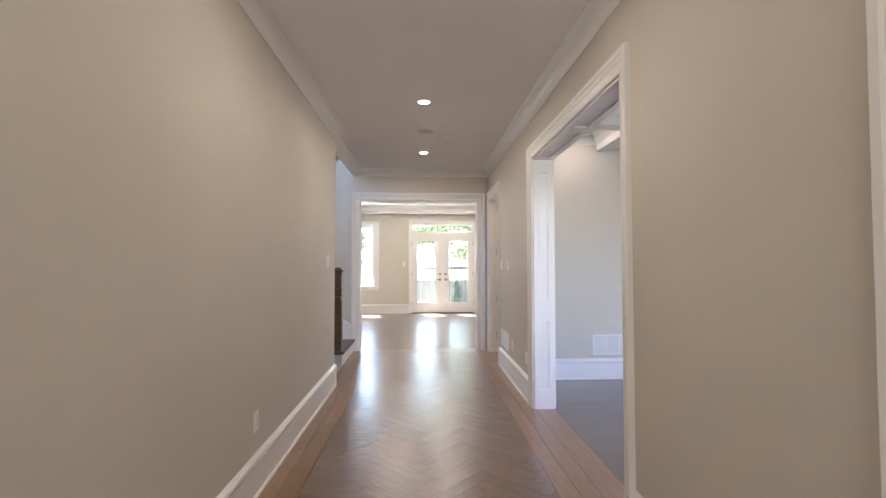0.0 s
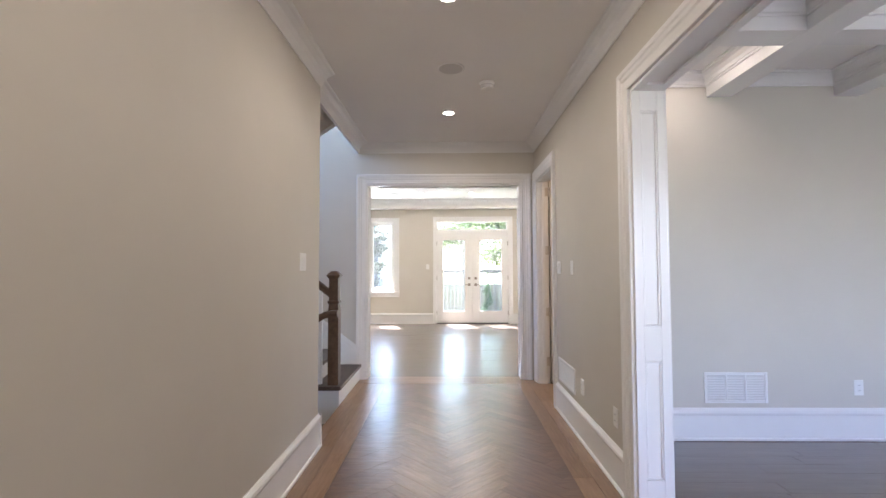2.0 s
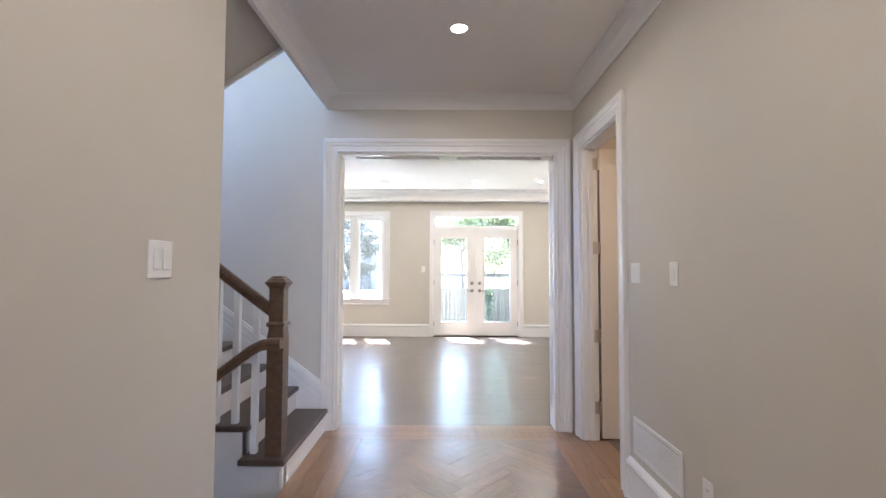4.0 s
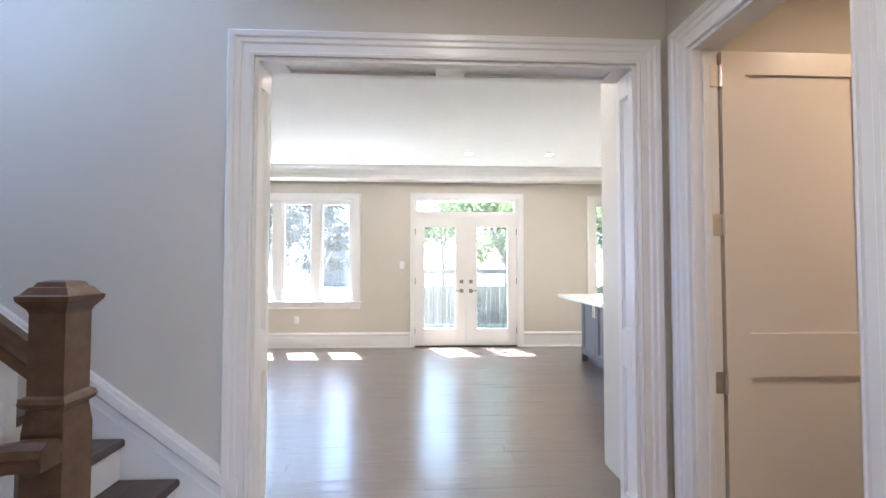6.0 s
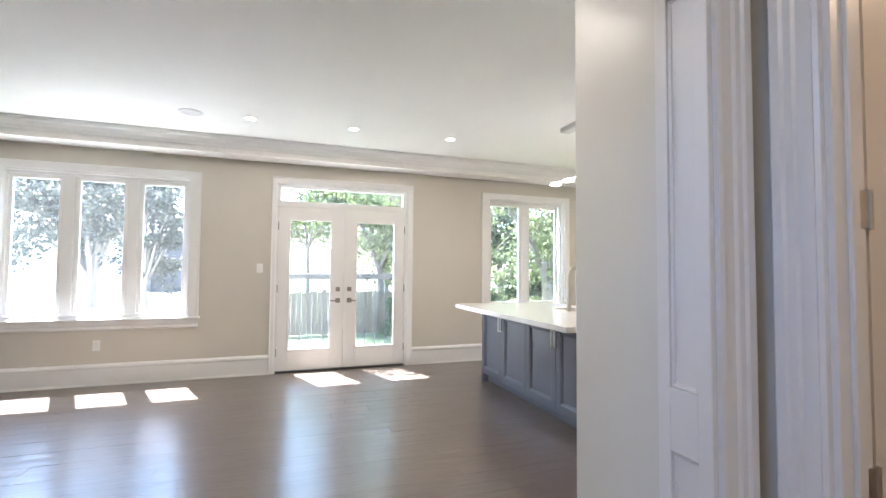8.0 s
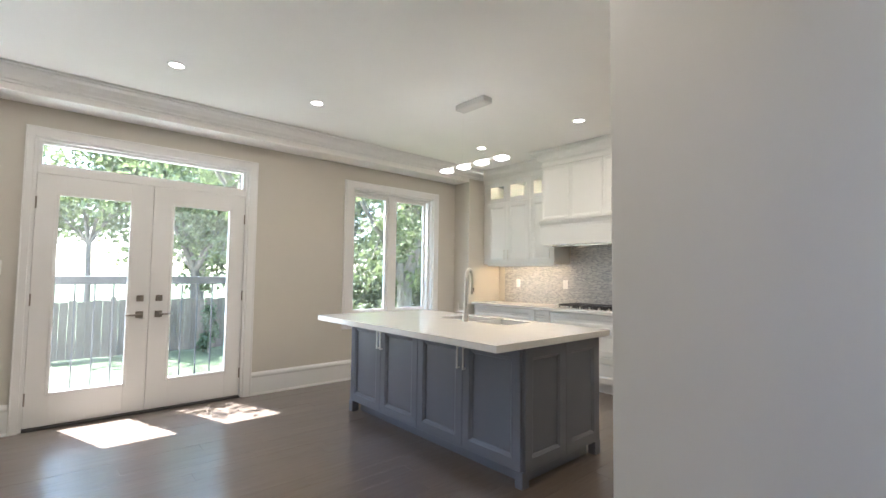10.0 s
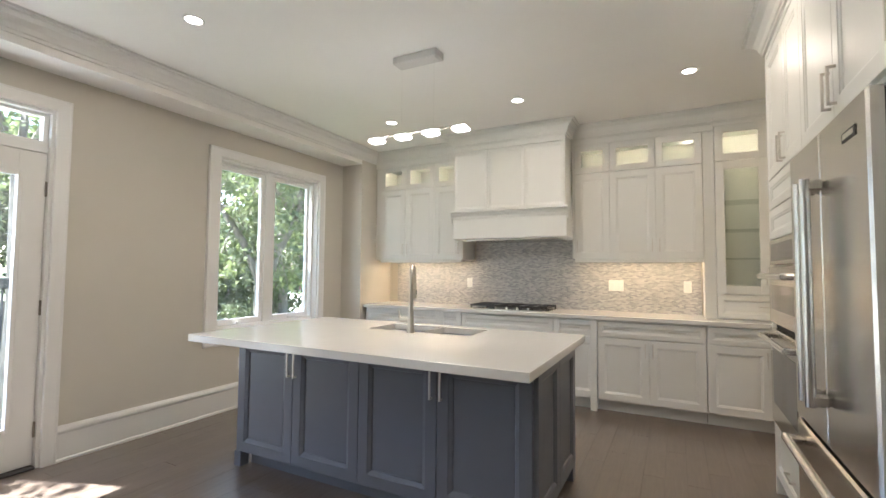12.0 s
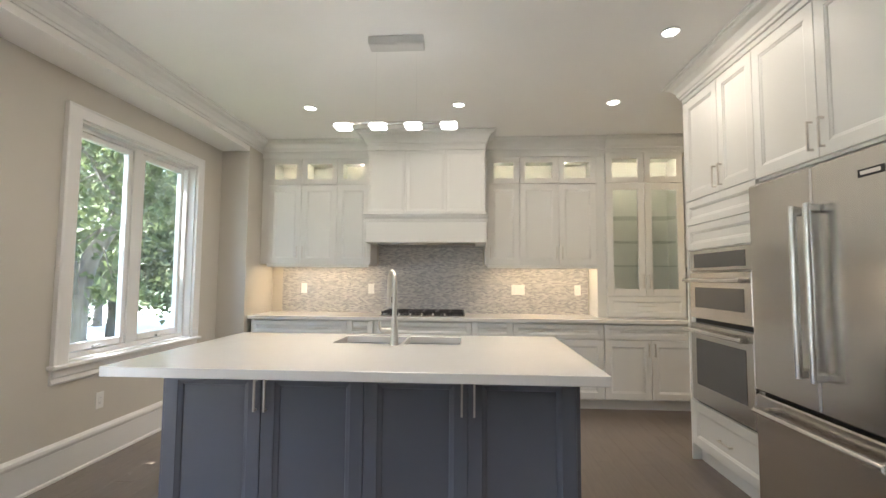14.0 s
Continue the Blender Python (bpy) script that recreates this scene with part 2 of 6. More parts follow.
    def prism(self, poly, z0, z1):
        n = len(poly)
        vs = [(x, y, z0) for x, y in poly] + [(x, y, z1) for x, y in poly]
        return self.add(vs, [tuple(reversed(range(n))), tuple(range(n, 2 * n))] + [(i, (i + 1) % n, n + (i + 1) % n, n + i) for i in range(n)])

    def mesh(self, name, org=(0, 0, 0), fix=True):
        me = bpy.data.meshes.new(name)
        me.from_pydata([(x - org[0], y - org[1], z - org[2]) for x, y, z in self.v], [], self.f)
        if any(self.smooth):
            me.polygons.foreach_set("use_smooth", self.smooth)
        if fix:
            bm = bmesh.new()
            bm.from_mesh(me)
            bmesh.ops.recalc_face_normals(bm, faces=bm.faces)
            bm.to_mesh(me)
            bm.free()
        me.update()
        return me


def thing(name, loc, label, category, group="", kind=""):
    ob = new(name)
    ob.location = loc
    ob.empty_display_size = 0.1
    ORG[ob] = tuple(loc)
    return tagged(ob, label, category, group, kind)


def part(name, geo, material, parent=None, label="", fix=True):
    """One mesh object, under a thing or part when one is given."""
    org = ORG.get(parent, (0, 0, 0))
    ob = new(name, geo.mesh(name, org, fix))
    ob.data.materials.append(material)
    if parent:
        ob.parent = parent
    ORG[ob] = org
    if label:
        tagged(ob, label)
    return ob


def solid(name, geo, material, label, category="structure", kind="structure"):
    return tagged(part(name, geo, material), label, category, "", kind)


def wall_geo(axis, a0, a1, u0, u1, z0, z1, holes=()):
    """A wall across axis ('x' or 'y') from a0 to a1 thick, with openings (u0, u1, z0, z1) cut through."""
    us = sorted({u0, u1, *[min(max(h[k], u0), u1) for h in holes for k in (0, 1)]})
    zs = sorted({z0, z1, *[min(max(h[k], z0), z1) for h in holes for k in (2, 3)]})
    full = {}
    for i in range(len(us) - 1):
        for j in range(len(zs) - 1):
            cu, cz = (us[i] + us[i + 1]) / 2, (zs[j] + zs[j + 1]) / 2
            full[i, j] = not any(h[0] < cu < h[1] and h[2] < cz < h[3] for h in holes)
    g = Geo()

    def at(a, u, z):
        return (a, u, z) if axis == "x" else (u, a, z)

    for (i, j), ok in full.items():
        if not ok:
            continue
        ua, ub, za, zb = us[i], us[i + 1], zs[j], zs[j + 1]
        for a in (a0, a1):
            g.add([at(a, ua, za), at(a, ub, za), at(a, ub, zb), at(a, ua, zb)], [(0, 1, 2, 3)])
        for di, dj, p, q in ((-1, 0, (ua, za), (ua, zb)), (1, 0, (ub, za), (ub, zb)), (0, -1, (ua, za), (ub, za)), (0, 1, (ua, zb), (ub, zb))):
            if not full.get((i + di, j + dj), False):
                g.add([at(a0, *p), at(a1, *p), at(a1, *q), at(a0, *q)], [(0, 1, 2, 3)])
    return weld(g)


def weld(g):
    seen, remap, vs = {}, [], []
    for p in g.v:
        k = tuple(round(c, 5) for c in p)
        if k not in seen:
            seen[k] = len(vs)
            vs.append(p)
        remap.append(seen[k])
    out = Geo()
    out.v, out.f, out.smooth = vs, [tuple(remap[i] for i in q) for q in g.f], list(g.smooth)
    return out


CASING = [(0.0, 0.0), (0.0, 0.016), (0.012, 0.020), (0.018, 0.015), (0.052, 0.017), (0.060, 0.024), (0.078, 0.025), (0.086, 0.032), (0.108, 0.034), (0.115, 0.028), (0.115, 0.0)]
PLAIN = [(0.0, 0.0), (0.0, 0.020), (0.006, 0.024), (0.066, 0.026), (0.078, 0.032), (0.084, 0.030), (0.084, 0.0)]


def casing_geo(axis, a, face, u0, u1, z0, z1, prof=CASING, wide=(1, 1, 1)):
    """Mitred casing round an opening on the wall face at a, standing proud along face (+1 or -1); wide scales the left, top and right boards."""
    def at(u, z):
        return (a, u, z) if axis == "x" else (u, a, z)

    up = (face, 0, 0) if axis == "x" else (0, face, 0)

    def o(du, dz):
        return (0, du, dz) if axis == "x" else (du, 0, dz)

    g = Geo()
    return g.sweep(prof, [at(u0, z0), at(u0, z1), at(u1, z1), at(u1, z0)], [o(-wide[0], 0), o(-wide[0], wide[1]), o(wide[2], wide[1]), o(wide[2], 0)], [up] * 4)


BASE = [(0.0, 0.0), (0.026, 0.0), (0.026, 0.014), (0.016, 0.022), (0.016, 0.185), (0.020, 0.190), (0.026, 0.205), (0.022, 0.222), (0.012, 0.232), (0.006, 0.240), (0.0, 0.240)]
COVE = [(0, 0), (0, -0.105), (0.008, -0.105), (0.010, -0.095), (0.016, -0.085), (0.030, -0.060), (0.052, -0.036), (0.082, -0.018), (0.100, -0.012), (0.105, -0.008), (0.108, 0)]
CROWN = [(0, 0), (0, -0.135), (0.014, -0.135), (0.014, -0.116), (0.024, -0.110), (0.032, -0.080), (0.056, -0.046), (0.086, -0.030), (0.092, -0.016), (0.110, -0.016), (0.112, 0)]


def strip(name, prof, p0, p1, out, label, cat, mat=None):
    return solid(name, Geo().run(prof, p0, p1, out), mat or TRIM, label, cat)


def shaker(g, at, u0, u1, z0, z1, t=0.020, rail=0.062, inset=0.010, slope=0.010):
    """Framed flat-panel door or drawer front in one skin; at(u, z, d) gives world metres, d outward from the carcass."""
    r = min(rail, (z1 - z0) * 0.28, (u1 - u0) * 0.3)
    rings = [(0, 0.0005), (0, t - 0.0018), (0.0018, t), (r, t), (r + 0.003, t - 0.003), (r + 0.003 + slope, t - inset * 0.6), (r + 0.007 + slope, t - inset)]
    vs = []
    for k, d in rings:
        vs += [at(u0 + k, z0 + k, d), at(u1 - k, z0 + k, d), at(u1 - k, z1 - k, d), at(u0 + k, z1 - k, d)]
    n = len(rings)
    fs = [(4 * i + a, 4 * i + (a + 1) % 4, 4 * i + 4 + (a + 1) % 4, 4 * i + 4 + a) for i in range(n - 1) for a in range(4)]
    return g.add(vs, fs + [(3, 2, 1, 0), tuple(4 * (n - 1) + a for a in range(4))])


def bar_pull(at, u0, z0, u1, z1, size=0.010, stand=0.030):
    """Square D pull between two points on a front."""
    g = Geo()
    h = size / 2
    vert = abs(z1 - z0) > abs(u1 - u0)
    if vert:
        g.box(at(u0 - h, z0, stand - size), at(u0 + h, z1, stand), 0.0015)
        for z in (z0, z1 - size):
            g.box(at(u0 - h, z, 0), at(u0 + h, z + size, stand - 0.002), 0.001)
    else:
        g.box(at(u0, z0 - h, stand - size), at(u1, z0 + h, stand), 0.0015)
        for u in (u0, u1 - size):
            g.box(at(u, z0 - h, 0), at(u + size, z0 + h, stand - 0.002), 0.001)
    return g


# ---- structure ----
HW, HE, HN = -1.335, 0.632, 6.20        # hall: west face, east face, north face
HC, KC = 2.765, 2.83                    # ceiling heights: hall, kitchen and living room
KS, KN, KE = 6.385, 11.33, 4.66          # living side: south face, north face, east face
HEAD = 2.29                             # head of the cased openings
OW, OE = -1.350, 0.474                  # cased opening between hall and living room
PX = 0.752                              # powder room side of the hall's east wall
DX = 0.815                              # dining side of the hall's east wall
DN = 4.375                               # dining room: north face
STW, STS = -4.40, 4.24                  # stairwell: west and south face

solid("floor_base", Geo().box((-1.42, -2.7, -0.25), (DX, HN, -0.020)), SHADOWGAP, "dark subfloor below the hall parquet", "floor")
solid("floor_base_living", Geo().box((-5.3, HN, -0.25), (4.8, 11.48, -0.020)), SHADOWGAP, "dark subfloor below the living room planks", "floor")
solid("floor_base_dining", Geo().box((DX, -1.0, -0.25), (5.1, HN, -0.020)), SHADOWGAP, "dark subfloor below the dining planks", "floor")

solid("wall_west_hall", wall_geo("x", HW - 0.12, HW, -2.7, STS - 0.02, 0, HC + 0.1), WALL, "greige painted hall wall ending at the stairs", "wall")
solid("wall_east_hall_north", wall_geo("x", HE, PX, DN + 0.12, HN, 0, HC + 0.1, [(5.245, 6.02, -1, HEAD)]), WALL, "greige painted hall wall with a narrow doorway", "wall")
solid("wall_east_hall", wall_geo("x", HE, DX, -2.7, DN + 0.12, 0, HC + 0.1, [(1.495, 3.365, -1, HEAD), (-0.77, 0.10, -1, HEAD)]), WALL, "greige painted hall wall with a cased opening", "wall")
solid("wall_north_hall", wall_geo("y", HN, KS, -5.3, 2.86, 0, KC + 0.1, [(OW, OE, -1, HEAD)]), WALL, "greige painted wall with the wide cased opening", "wall")
solid("wall_south_hall", wall_geo("y", -2.82, -2.7, HW - 0.12, DX, 0, HC + 0.1), WALL, "greige painted wall closing the hall", "wall")
solid("ceiling_hall", Geo().box((-1.43, -2.7, HC), (0.73, HN, HC + 0.08)), CEIL, "flat white hall ceiling", "ceiling")

# stairwell
solid("wall_north_stairwell", wall_geo("y", HN, KS, STW, -1.36, KC + 0.1, 5.5), WALL, "painted stairwell wall above the ground floor", "wall")
solid("wall_west_stairwell", wall_geo("x", STW - 0.12, STW, STS, KS, -2.6, 5.5, [(4.45, 5.95, 2.9, 4.7)]), WALL, "painted stairwell end wall with a high window", "wall")
solid("wall_south_stairwell", wall_geo("y", STS - 0.12, STS, STW - 0.12, HW - 0.122, -2.6, 5.5), WALL, "painted stairwell side wall", "wall")
solid("wall_east_stairwell", wall_geo("x", -1.43, -1.33, STS, KS, HC + 0.082, 5.5), WALL, "painted wall above the hall ceiling", "wall")
solid("wall_basement", wall_geo("y", HN, HN + 0.1, STW, -1.30, -2.6, -0.26), WALL, "painted basement stair wall", "wall")
solid("wall_basement_east", wall_geo("x", -1.42, -1.32, STS, HN, -2.6, -0.26), WALL, "painted wall under the hall floor", "wall")
solid("ceiling_stairwell", Geo().box((STW - 0.12, STS - 0.12, 5.5), (-1.3, KS, 5.6)), CEIL, "flat white ceiling over the stairwell", "ceiling")
solid("floor_basement", Geo().box((STW, STS, -2.7), (-1.32, HN, -2.6)), PLANK, "dark wooden basement floor", "floor")

# dining room, servery, powder room
solid("wall_north_dining", wall_geo("y", DN, DN + 0.12, DX, 5.1, 0, 2.95, [(3.13, 4.0, -1, HEAD)]), WALL, "greige dining room wall with a doorway", "wall")
solid("wall_east_dining", wall_geo("x", 5.0, 5.12, -1.0, DN, 0, 2.95), WALL, "greige dining room wall", "wall")
solid("wall_south_dining", wall_geo("y", -1.12, -1.0, DX, 5.1, 0, 2.95, [(1.5, 4.3, 0.7, 2.4)]), WALL, "greige dining room wall with a wide window", "wall")
solid("ceiling_dining", Geo().box((DX - 0.09, -1.1, 2.80), (5.12, DN + 0.12, 2.90)), CEIL, "white coffered dining room ceiling", "ceiling")
solid("wall_west_servery", wall_geo("x", 2.74, 2.86, DN + 0.12, KS, 0, 2.95), WALL, "painted servery wall", "wall")
solid("ceiling_powder", Geo().box((PX - 0.03, DN + 0.12, 2.72), (2.74, HN, 2.80)), CEIL, "white powder room ceiling", "ceiling")

# living room and kitchen
LWIN, RWIN, FDR = (-3.44, -1.655, 0.735, 2.365), (2.26, 3.57, 0.735, 2.365), (-0.69, 1.005, -1, 2.385)
solid("wall_north_living", wall_geo("y", KN, KN + 0.15, -5.3, 4.8, 0, KC + 0.1, [LWIN, RWIN, FDR]), WALL, "greige garden wall with windows and double doors", "wall")
solid("wall_west_living", wall_geo("x", -5.32, -5.2, KS, 11.48, 0, KC + 0.1), WALL, "greige living room wall", "wall")
solid("wall_east_kitchen", wall_geo("x", KE, KE + 0.12, DN + 0.12, 11.48, 0, KC + 0.1), WALL, "greige kitchen wall behind the cabinets", "wall")
solid("wall_pilaster_kitchen", Geo().box((4.0, 11.03, 0), (KE, KN, KC)), WALL, "greige boxed-out wall corner beside the counter", "wall")
solid("bulkhead_living", Geo().box((-5.2, 11.03, 2.643), (4.0, KN, KC)), CEIL, "white dropped bulkhead over the garden windows", "ceiling")
solid("ceiling_living", Geo().box((-5.3, KS, KC), (4.8, 11.48, KC + 0.1)), CEIL, "flat white living room and kitchen ceiling", "ceiling")
solid("ceiling_servery", Geo().box((2.8, DN + 0.12, KC), (4.8, KS, KC + 0.1)), CEIL, "flat white servery ceiling", "ceiling")

# ---- mouldings ----
for y0, y1 in ((-2.7, STS - 0.02),):
    strip("baseboard_hall_west", BASE, (HW, y0, 0), (HW, y1, 0), (1, 0, 0), "tall white moulded baseboard", "baseboard")
solid("baseboard_hall_corner", Geo().run(BASE, (HW - 0.12, STS - 0.02, 0), (HW + 0.024, STS - 0.02, 0), (0, 1, 0)), TRIM, "tall white moulded baseboard end", "baseboard")
for i, (y0, y1) in enumerate(((-2.7, -0.885), (0.215, 1.407), (3.48, 5.13))):
    strip("baseboard_hall_east_%d" % (i + 1), BASE, (HE, y0, 0), (HE, y1, 0), (-1, 0, 0), "tall white moulded baseboard", "baseboard")
strip("trim_cove_west", COVE, (HW, -2.7, HC), (HW, STS - 0.02, HC), (1, 0, 0), "white cove moulding at the ceiling", "moulding")
strip("trim_cove_east", COVE, (HE, -2.7, HC), (HE, HN, HC), (-1, 0, 0), "white cove moulding at the ceiling", "moulding")
solid("trim_ceiling_edge", Geo().run(COVE, (-1.43, STS + 0.001, HC), (-1.43, HN - 0.109, HC), (1, 0, 0)).box((-1.45, STS + 0.001, HC - 0.105), (-1.4305, HN - 0.001, HC + 0.08)), TRIM, "white moulding along the open ceiling edge", "moulding")
strip("trim_cove_north", COVE, (-1.43, HN, HC), (HE, HN, HC), (0, -1, 0), "white cove moulding at the ceiling", "moulding")
strip("baseboard_dining_1", BASE, (DX, DN, 0), (3.01, DN, 0), (0, -1, 0), "tall white moulded baseboard", "baseboard")
strip("baseboard_dining_2", BASE, (4.12, DN, 0), (5.0, DN, 0), (0, -1, 0), "tall white moulded baseboard", "baseboard")
for i, (x0, x1) in enumerate(((-5.2, -0.752), (1.091, 4.0))):
    strip("baseboard_living_%d" % (i + 1), BASE, (x0, KN, 0), (x1, KN, 0), (0, -1, 0), "tall white moulded baseboard", "baseboard")
strip("trim_crown_living", CROWN, (-5.2, 11.03, KC), (4.0, 11.03, KC), (0, -1, 0), "white stepped crown moulding on the bulkhead", "moulding")
strip("trim_crown_kitchen", CROWN, (4.0, 11.03, KC), (KE, 11.03, KC), (0, -1, 0), "white stepped crown moulding", "moulding")
strip("trim_crown_south", CROWN, (-5.2, KS, KC), (0.6, KS, KC), (0, 1, 0), "white stepped crown moulding", "moulding")

# cased opening between hall and living room: linings with sunk panels
JT = 0.018


def jamb_panels(name, plane, face, a0, a1, panels, axis):
    """Lining board on a jamb with sunk panels; plane is its visible face."""
    g = Geo()
    back = plane - face * JT
    us = (a0, a1)
    m = 0.045
    zs = [0.0]
    for p in panels:
        zs += list(p)
    zs.append(HEAD)

    def bx(u0, u1, z0, z1, d0, d1, bev=0.0015):
        if axis == "x":
            g.box((d0, u0, z0), (d1, u1, z1), bev)
        else:
            g.box((u0, d0, z0), (u1, d1, z1), bev)

    bx(us[0], us[0] + m, 0, HEAD, back, plane)
    bx(us[1] - m, us[1], 0, HEAD, back, plane)
    for i in range(0, len(zs), 2):
        bx(us[0] + m, us[1] - m, zs[i], zs[i + 1], back, plane)
    for z0, z1 in panels:
        bx(us[0] + m, us[1] - m, z0, z1, back, plane - face * 0.012, 0)
        for u0, u1, c, d in ((us[0] + m, us[0] + m + 0.012, z0, z1), (us[1] - m - 0.012, us[1] - m, z0, z1), (us[0] + m, us[1] - m, z0, z0 + 0.012), (us[0] + m, us[1] - m, z1 - 0.012, z1)):
            bx(u0, u1, c, d, back, plane - face * 0.005, 0.003)
    return solid(name, g, TRIM, "white panelled lining of the cased opening", "trim")


PAN = [(0.17, 0.80), (0.985, 2.16)]
jamb_panels("trim_jamb_west", OW + JT, 1, HN, KS, PAN, "x")
jamb_panels("trim_jamb_east", OE - JT, -1, HN, KS, PAN, "x")
jamb_panels("trim_jamb_dining_north", 3.365 - JT, -1, HE, DX, PAN, "y")
jamb_panels("trim_jamb_dining_south", 1.495 + JT, 1, HE, DX, PAN, "y")


def head_lining(name, x0, x1, y0, y1, cells):
    """Head board with sunk panels."""
    g = Geo()
    z0, z1 = HEAD - JT, HEAD
    m = 0.045
    g.box((x0, y0, z0), (x1, y0 + m, z1), 0.001)
    g.box((x0, y1 - m, z0), (x1, y1, z1), 0.001)
    edge = x0
    for a, b in cells:
        g.box((edge, y0 + m, z0), (a, y1 - m, z1), 0.001)
        g.box((a, y0 + m, z1 - 0.004), (b, y1 - m, z1), 0)
        edge = b
    g.box((edge, y0 + m, z0), (x1, y1 - m, z1), 0.001)
    return solid(name, g, TRIM, "white panelled head lining of the cased opening", "trim")


def head_lining_y(name, y0, y1, x0, x1, cells):
    g = Geo()
    z0, z1 = HEAD - JT, HEAD
    m = 0.045
    g.box((x0, y0, z0), (x0 + m, y1, z1), 0.001)
    g.box((x1 - m, y0, z0), (x1, y1, z1), 0.001)
    edge = y0
    for a, b in cells:
        g.box((x0 + m, edge, z0), (x1 - m, a, z1), 0.001)
        g.box((x0 + m, a, z1 - 0.004), (x1 - m, b, z1), 0)
        edge = b
    g.box((x0 + m, edge, z0), (x1 - m, y1, z1), 0.001)
    return solid(name, g, TRIM, "white panelled head lining of the cased opening", "trim")


head_lining("trim_head_living", OW + JT, OE - JT, HN, KS, [(-1.22, -0.50), (-0.35, 0.37)])
head_lining_y("trim_head_dining", 1.495 + JT, 3.365 - JT, HE, DX, [(1.60, 2.36), (2.50, 3.26)])
solid("trim_casing_living_south", casing_geo("y", HN, -1, OW, OE, 0, HEAD), TRIM, "white stepped casing round the wide opening", "trim")
solid("trim_casing_living_north", casing_geo("y", KS, 1, OW, OE, 0, HEAD, [(-0.0, 0), (-0.0, 0.015), (0.06, 0.02), (0.115, 0.02), (0.115, 0)]), TRIM, "white casing on the living room side", "trim")
solid("trim_casing_dining", casing_geo("x", HE, -1, 1.495, 3.365, 0, HEAD, CASING, (0.76, 1, 1)), TRIM, "white stepped casing round the dining opening", "trim")
solid("trim_casing_dining_inside", casing_geo("x", DX, 1, 1.495, 3.365, 0, HEAD), TRIM, "white stepped casing on the dining side", "trim")
solid("trim_casing_powder", casing_geo("x", HE, -1, 5.245, 6.02, 0, HEAD), TRIM, "white stepped casing round the narrow doorway", "trim")
solid("trim_casing_entry", casing_geo("x", HE, -1, -0.77, 0.10, 0, HEAD), TRIM, "white stepped casing round a hall door", "trim")
solid("trim_casing_servery", casing_geo("y", DN, -1, 3.13, 4.0, 0, HEAD), TRIM, "white stepped casing round the servery doorway", "trim")
for nm, y, s in (("trim_jamb_powder_north", 6.02, -1), ("trim_jamb_powder_south", 5.245, 1)):
    g = Geo().box((HE, y, 0), (PX, y + s * JT, HEAD), 0.001)
    g.box((HE + 0.045, y + s * JT, 0), (HE + 0.078, y + s * (JT + 0.012), HEAD - JT), 0.002)
    solid(nm, g, TRIM, "white door lining with stop", "trim")
solid("trim_head_powder", Geo().box((HE, 5.245 + JT, HEAD - JT), (PX, 6.02 - JT, HEAD), 0.001), TRIM, "white door head lining", "trim")
solid("trim_jamb_servery", Geo().box((3.13, DN, 0), (3.13 + JT, DN + 0.12, HEAD), 0.001).box((4.0 - JT, DN, 0), (4.0, DN + 0.12, HEAD), 0.001).box((3.13 + JT, DN, HEAD - JT), (4.0 - JT, DN + 0.12, HEAD), 0.001), TRIM, "white lining of the servery doorway", "trim")

# closed door beside the entry
d = thing("door_2", (HE + 0.06, -0.35, 0), "closed white two-panel door in its casing", "door", "", "structure")
g = Geo()
shaker(g, lambda u, z, k: (HE + 0.10 - k, u, z), -0.767, 0.097, 0.012, 2.28, 0.04, 0.115, 0.012)
part("door_leaf", g, DOORP, d)

# dining coffers: beams and crown inside each field
bm_ = Geo()
for x0, x1 in ((DX, 0.985), (1.63, 1.82), (2.61, 2.80), (3.62, 3.81), (4.84, 5.0)):
    bm_.box((x0, -1.0, 2.62), (x1, DN, 2.80), 0.002)
xb = [0.985, 1.63, 1.82, 2.61, 2.80, 3.62, 3.81, 4.84]
ys_ = ((-1.0, -0.84), (0.9, 1.09), (2.1, 2.29), (3.38, 3.56))
for k in range(0, 8, 2):
    for y0, y1 in ys_:
        bm_.box((xb[k], y0, 2.62), (xb[k + 1], y1, 2.798), 0.002)
solid("ceiling_beams_dining", bm_, TRIM, "white boxed coffer beams on the dining ceiling", "ceiling")
sm_crown = [(o * 0.7, u * 0.75) for o, u in CROWN]
cr = Geo()
yb = [-0.84, 0.9, 1.09, 2.1, 2.29, 3.38, 3.56, DN]
for k in range(0, 8, 2):
    for j in range(0, 8, 2):
        x0, x1, y0, y1 = xb[k], xb[k + 1], yb[j], yb[j + 1]
        cr.run(sm_crown, (x0, y0, 2.80), (x0, y1, 2.80), (1, 0, 0)).run(sm_crown, (x1, y0, 2.80), (x1, y1, 2.80), (-1, 0, 0))
        cr.run(sm_crown, (x0, y0, 2.80), (x1, y0, 2.80), (0, 1, 0)).run(sm_crown, (x0, y1, 2.80), (x1, y1, 2.80), (0, -1, 0))
solid("trim_coffer_crown", cr, TRIM, "white crown moulding inside the ceiling coffers", "moulding")


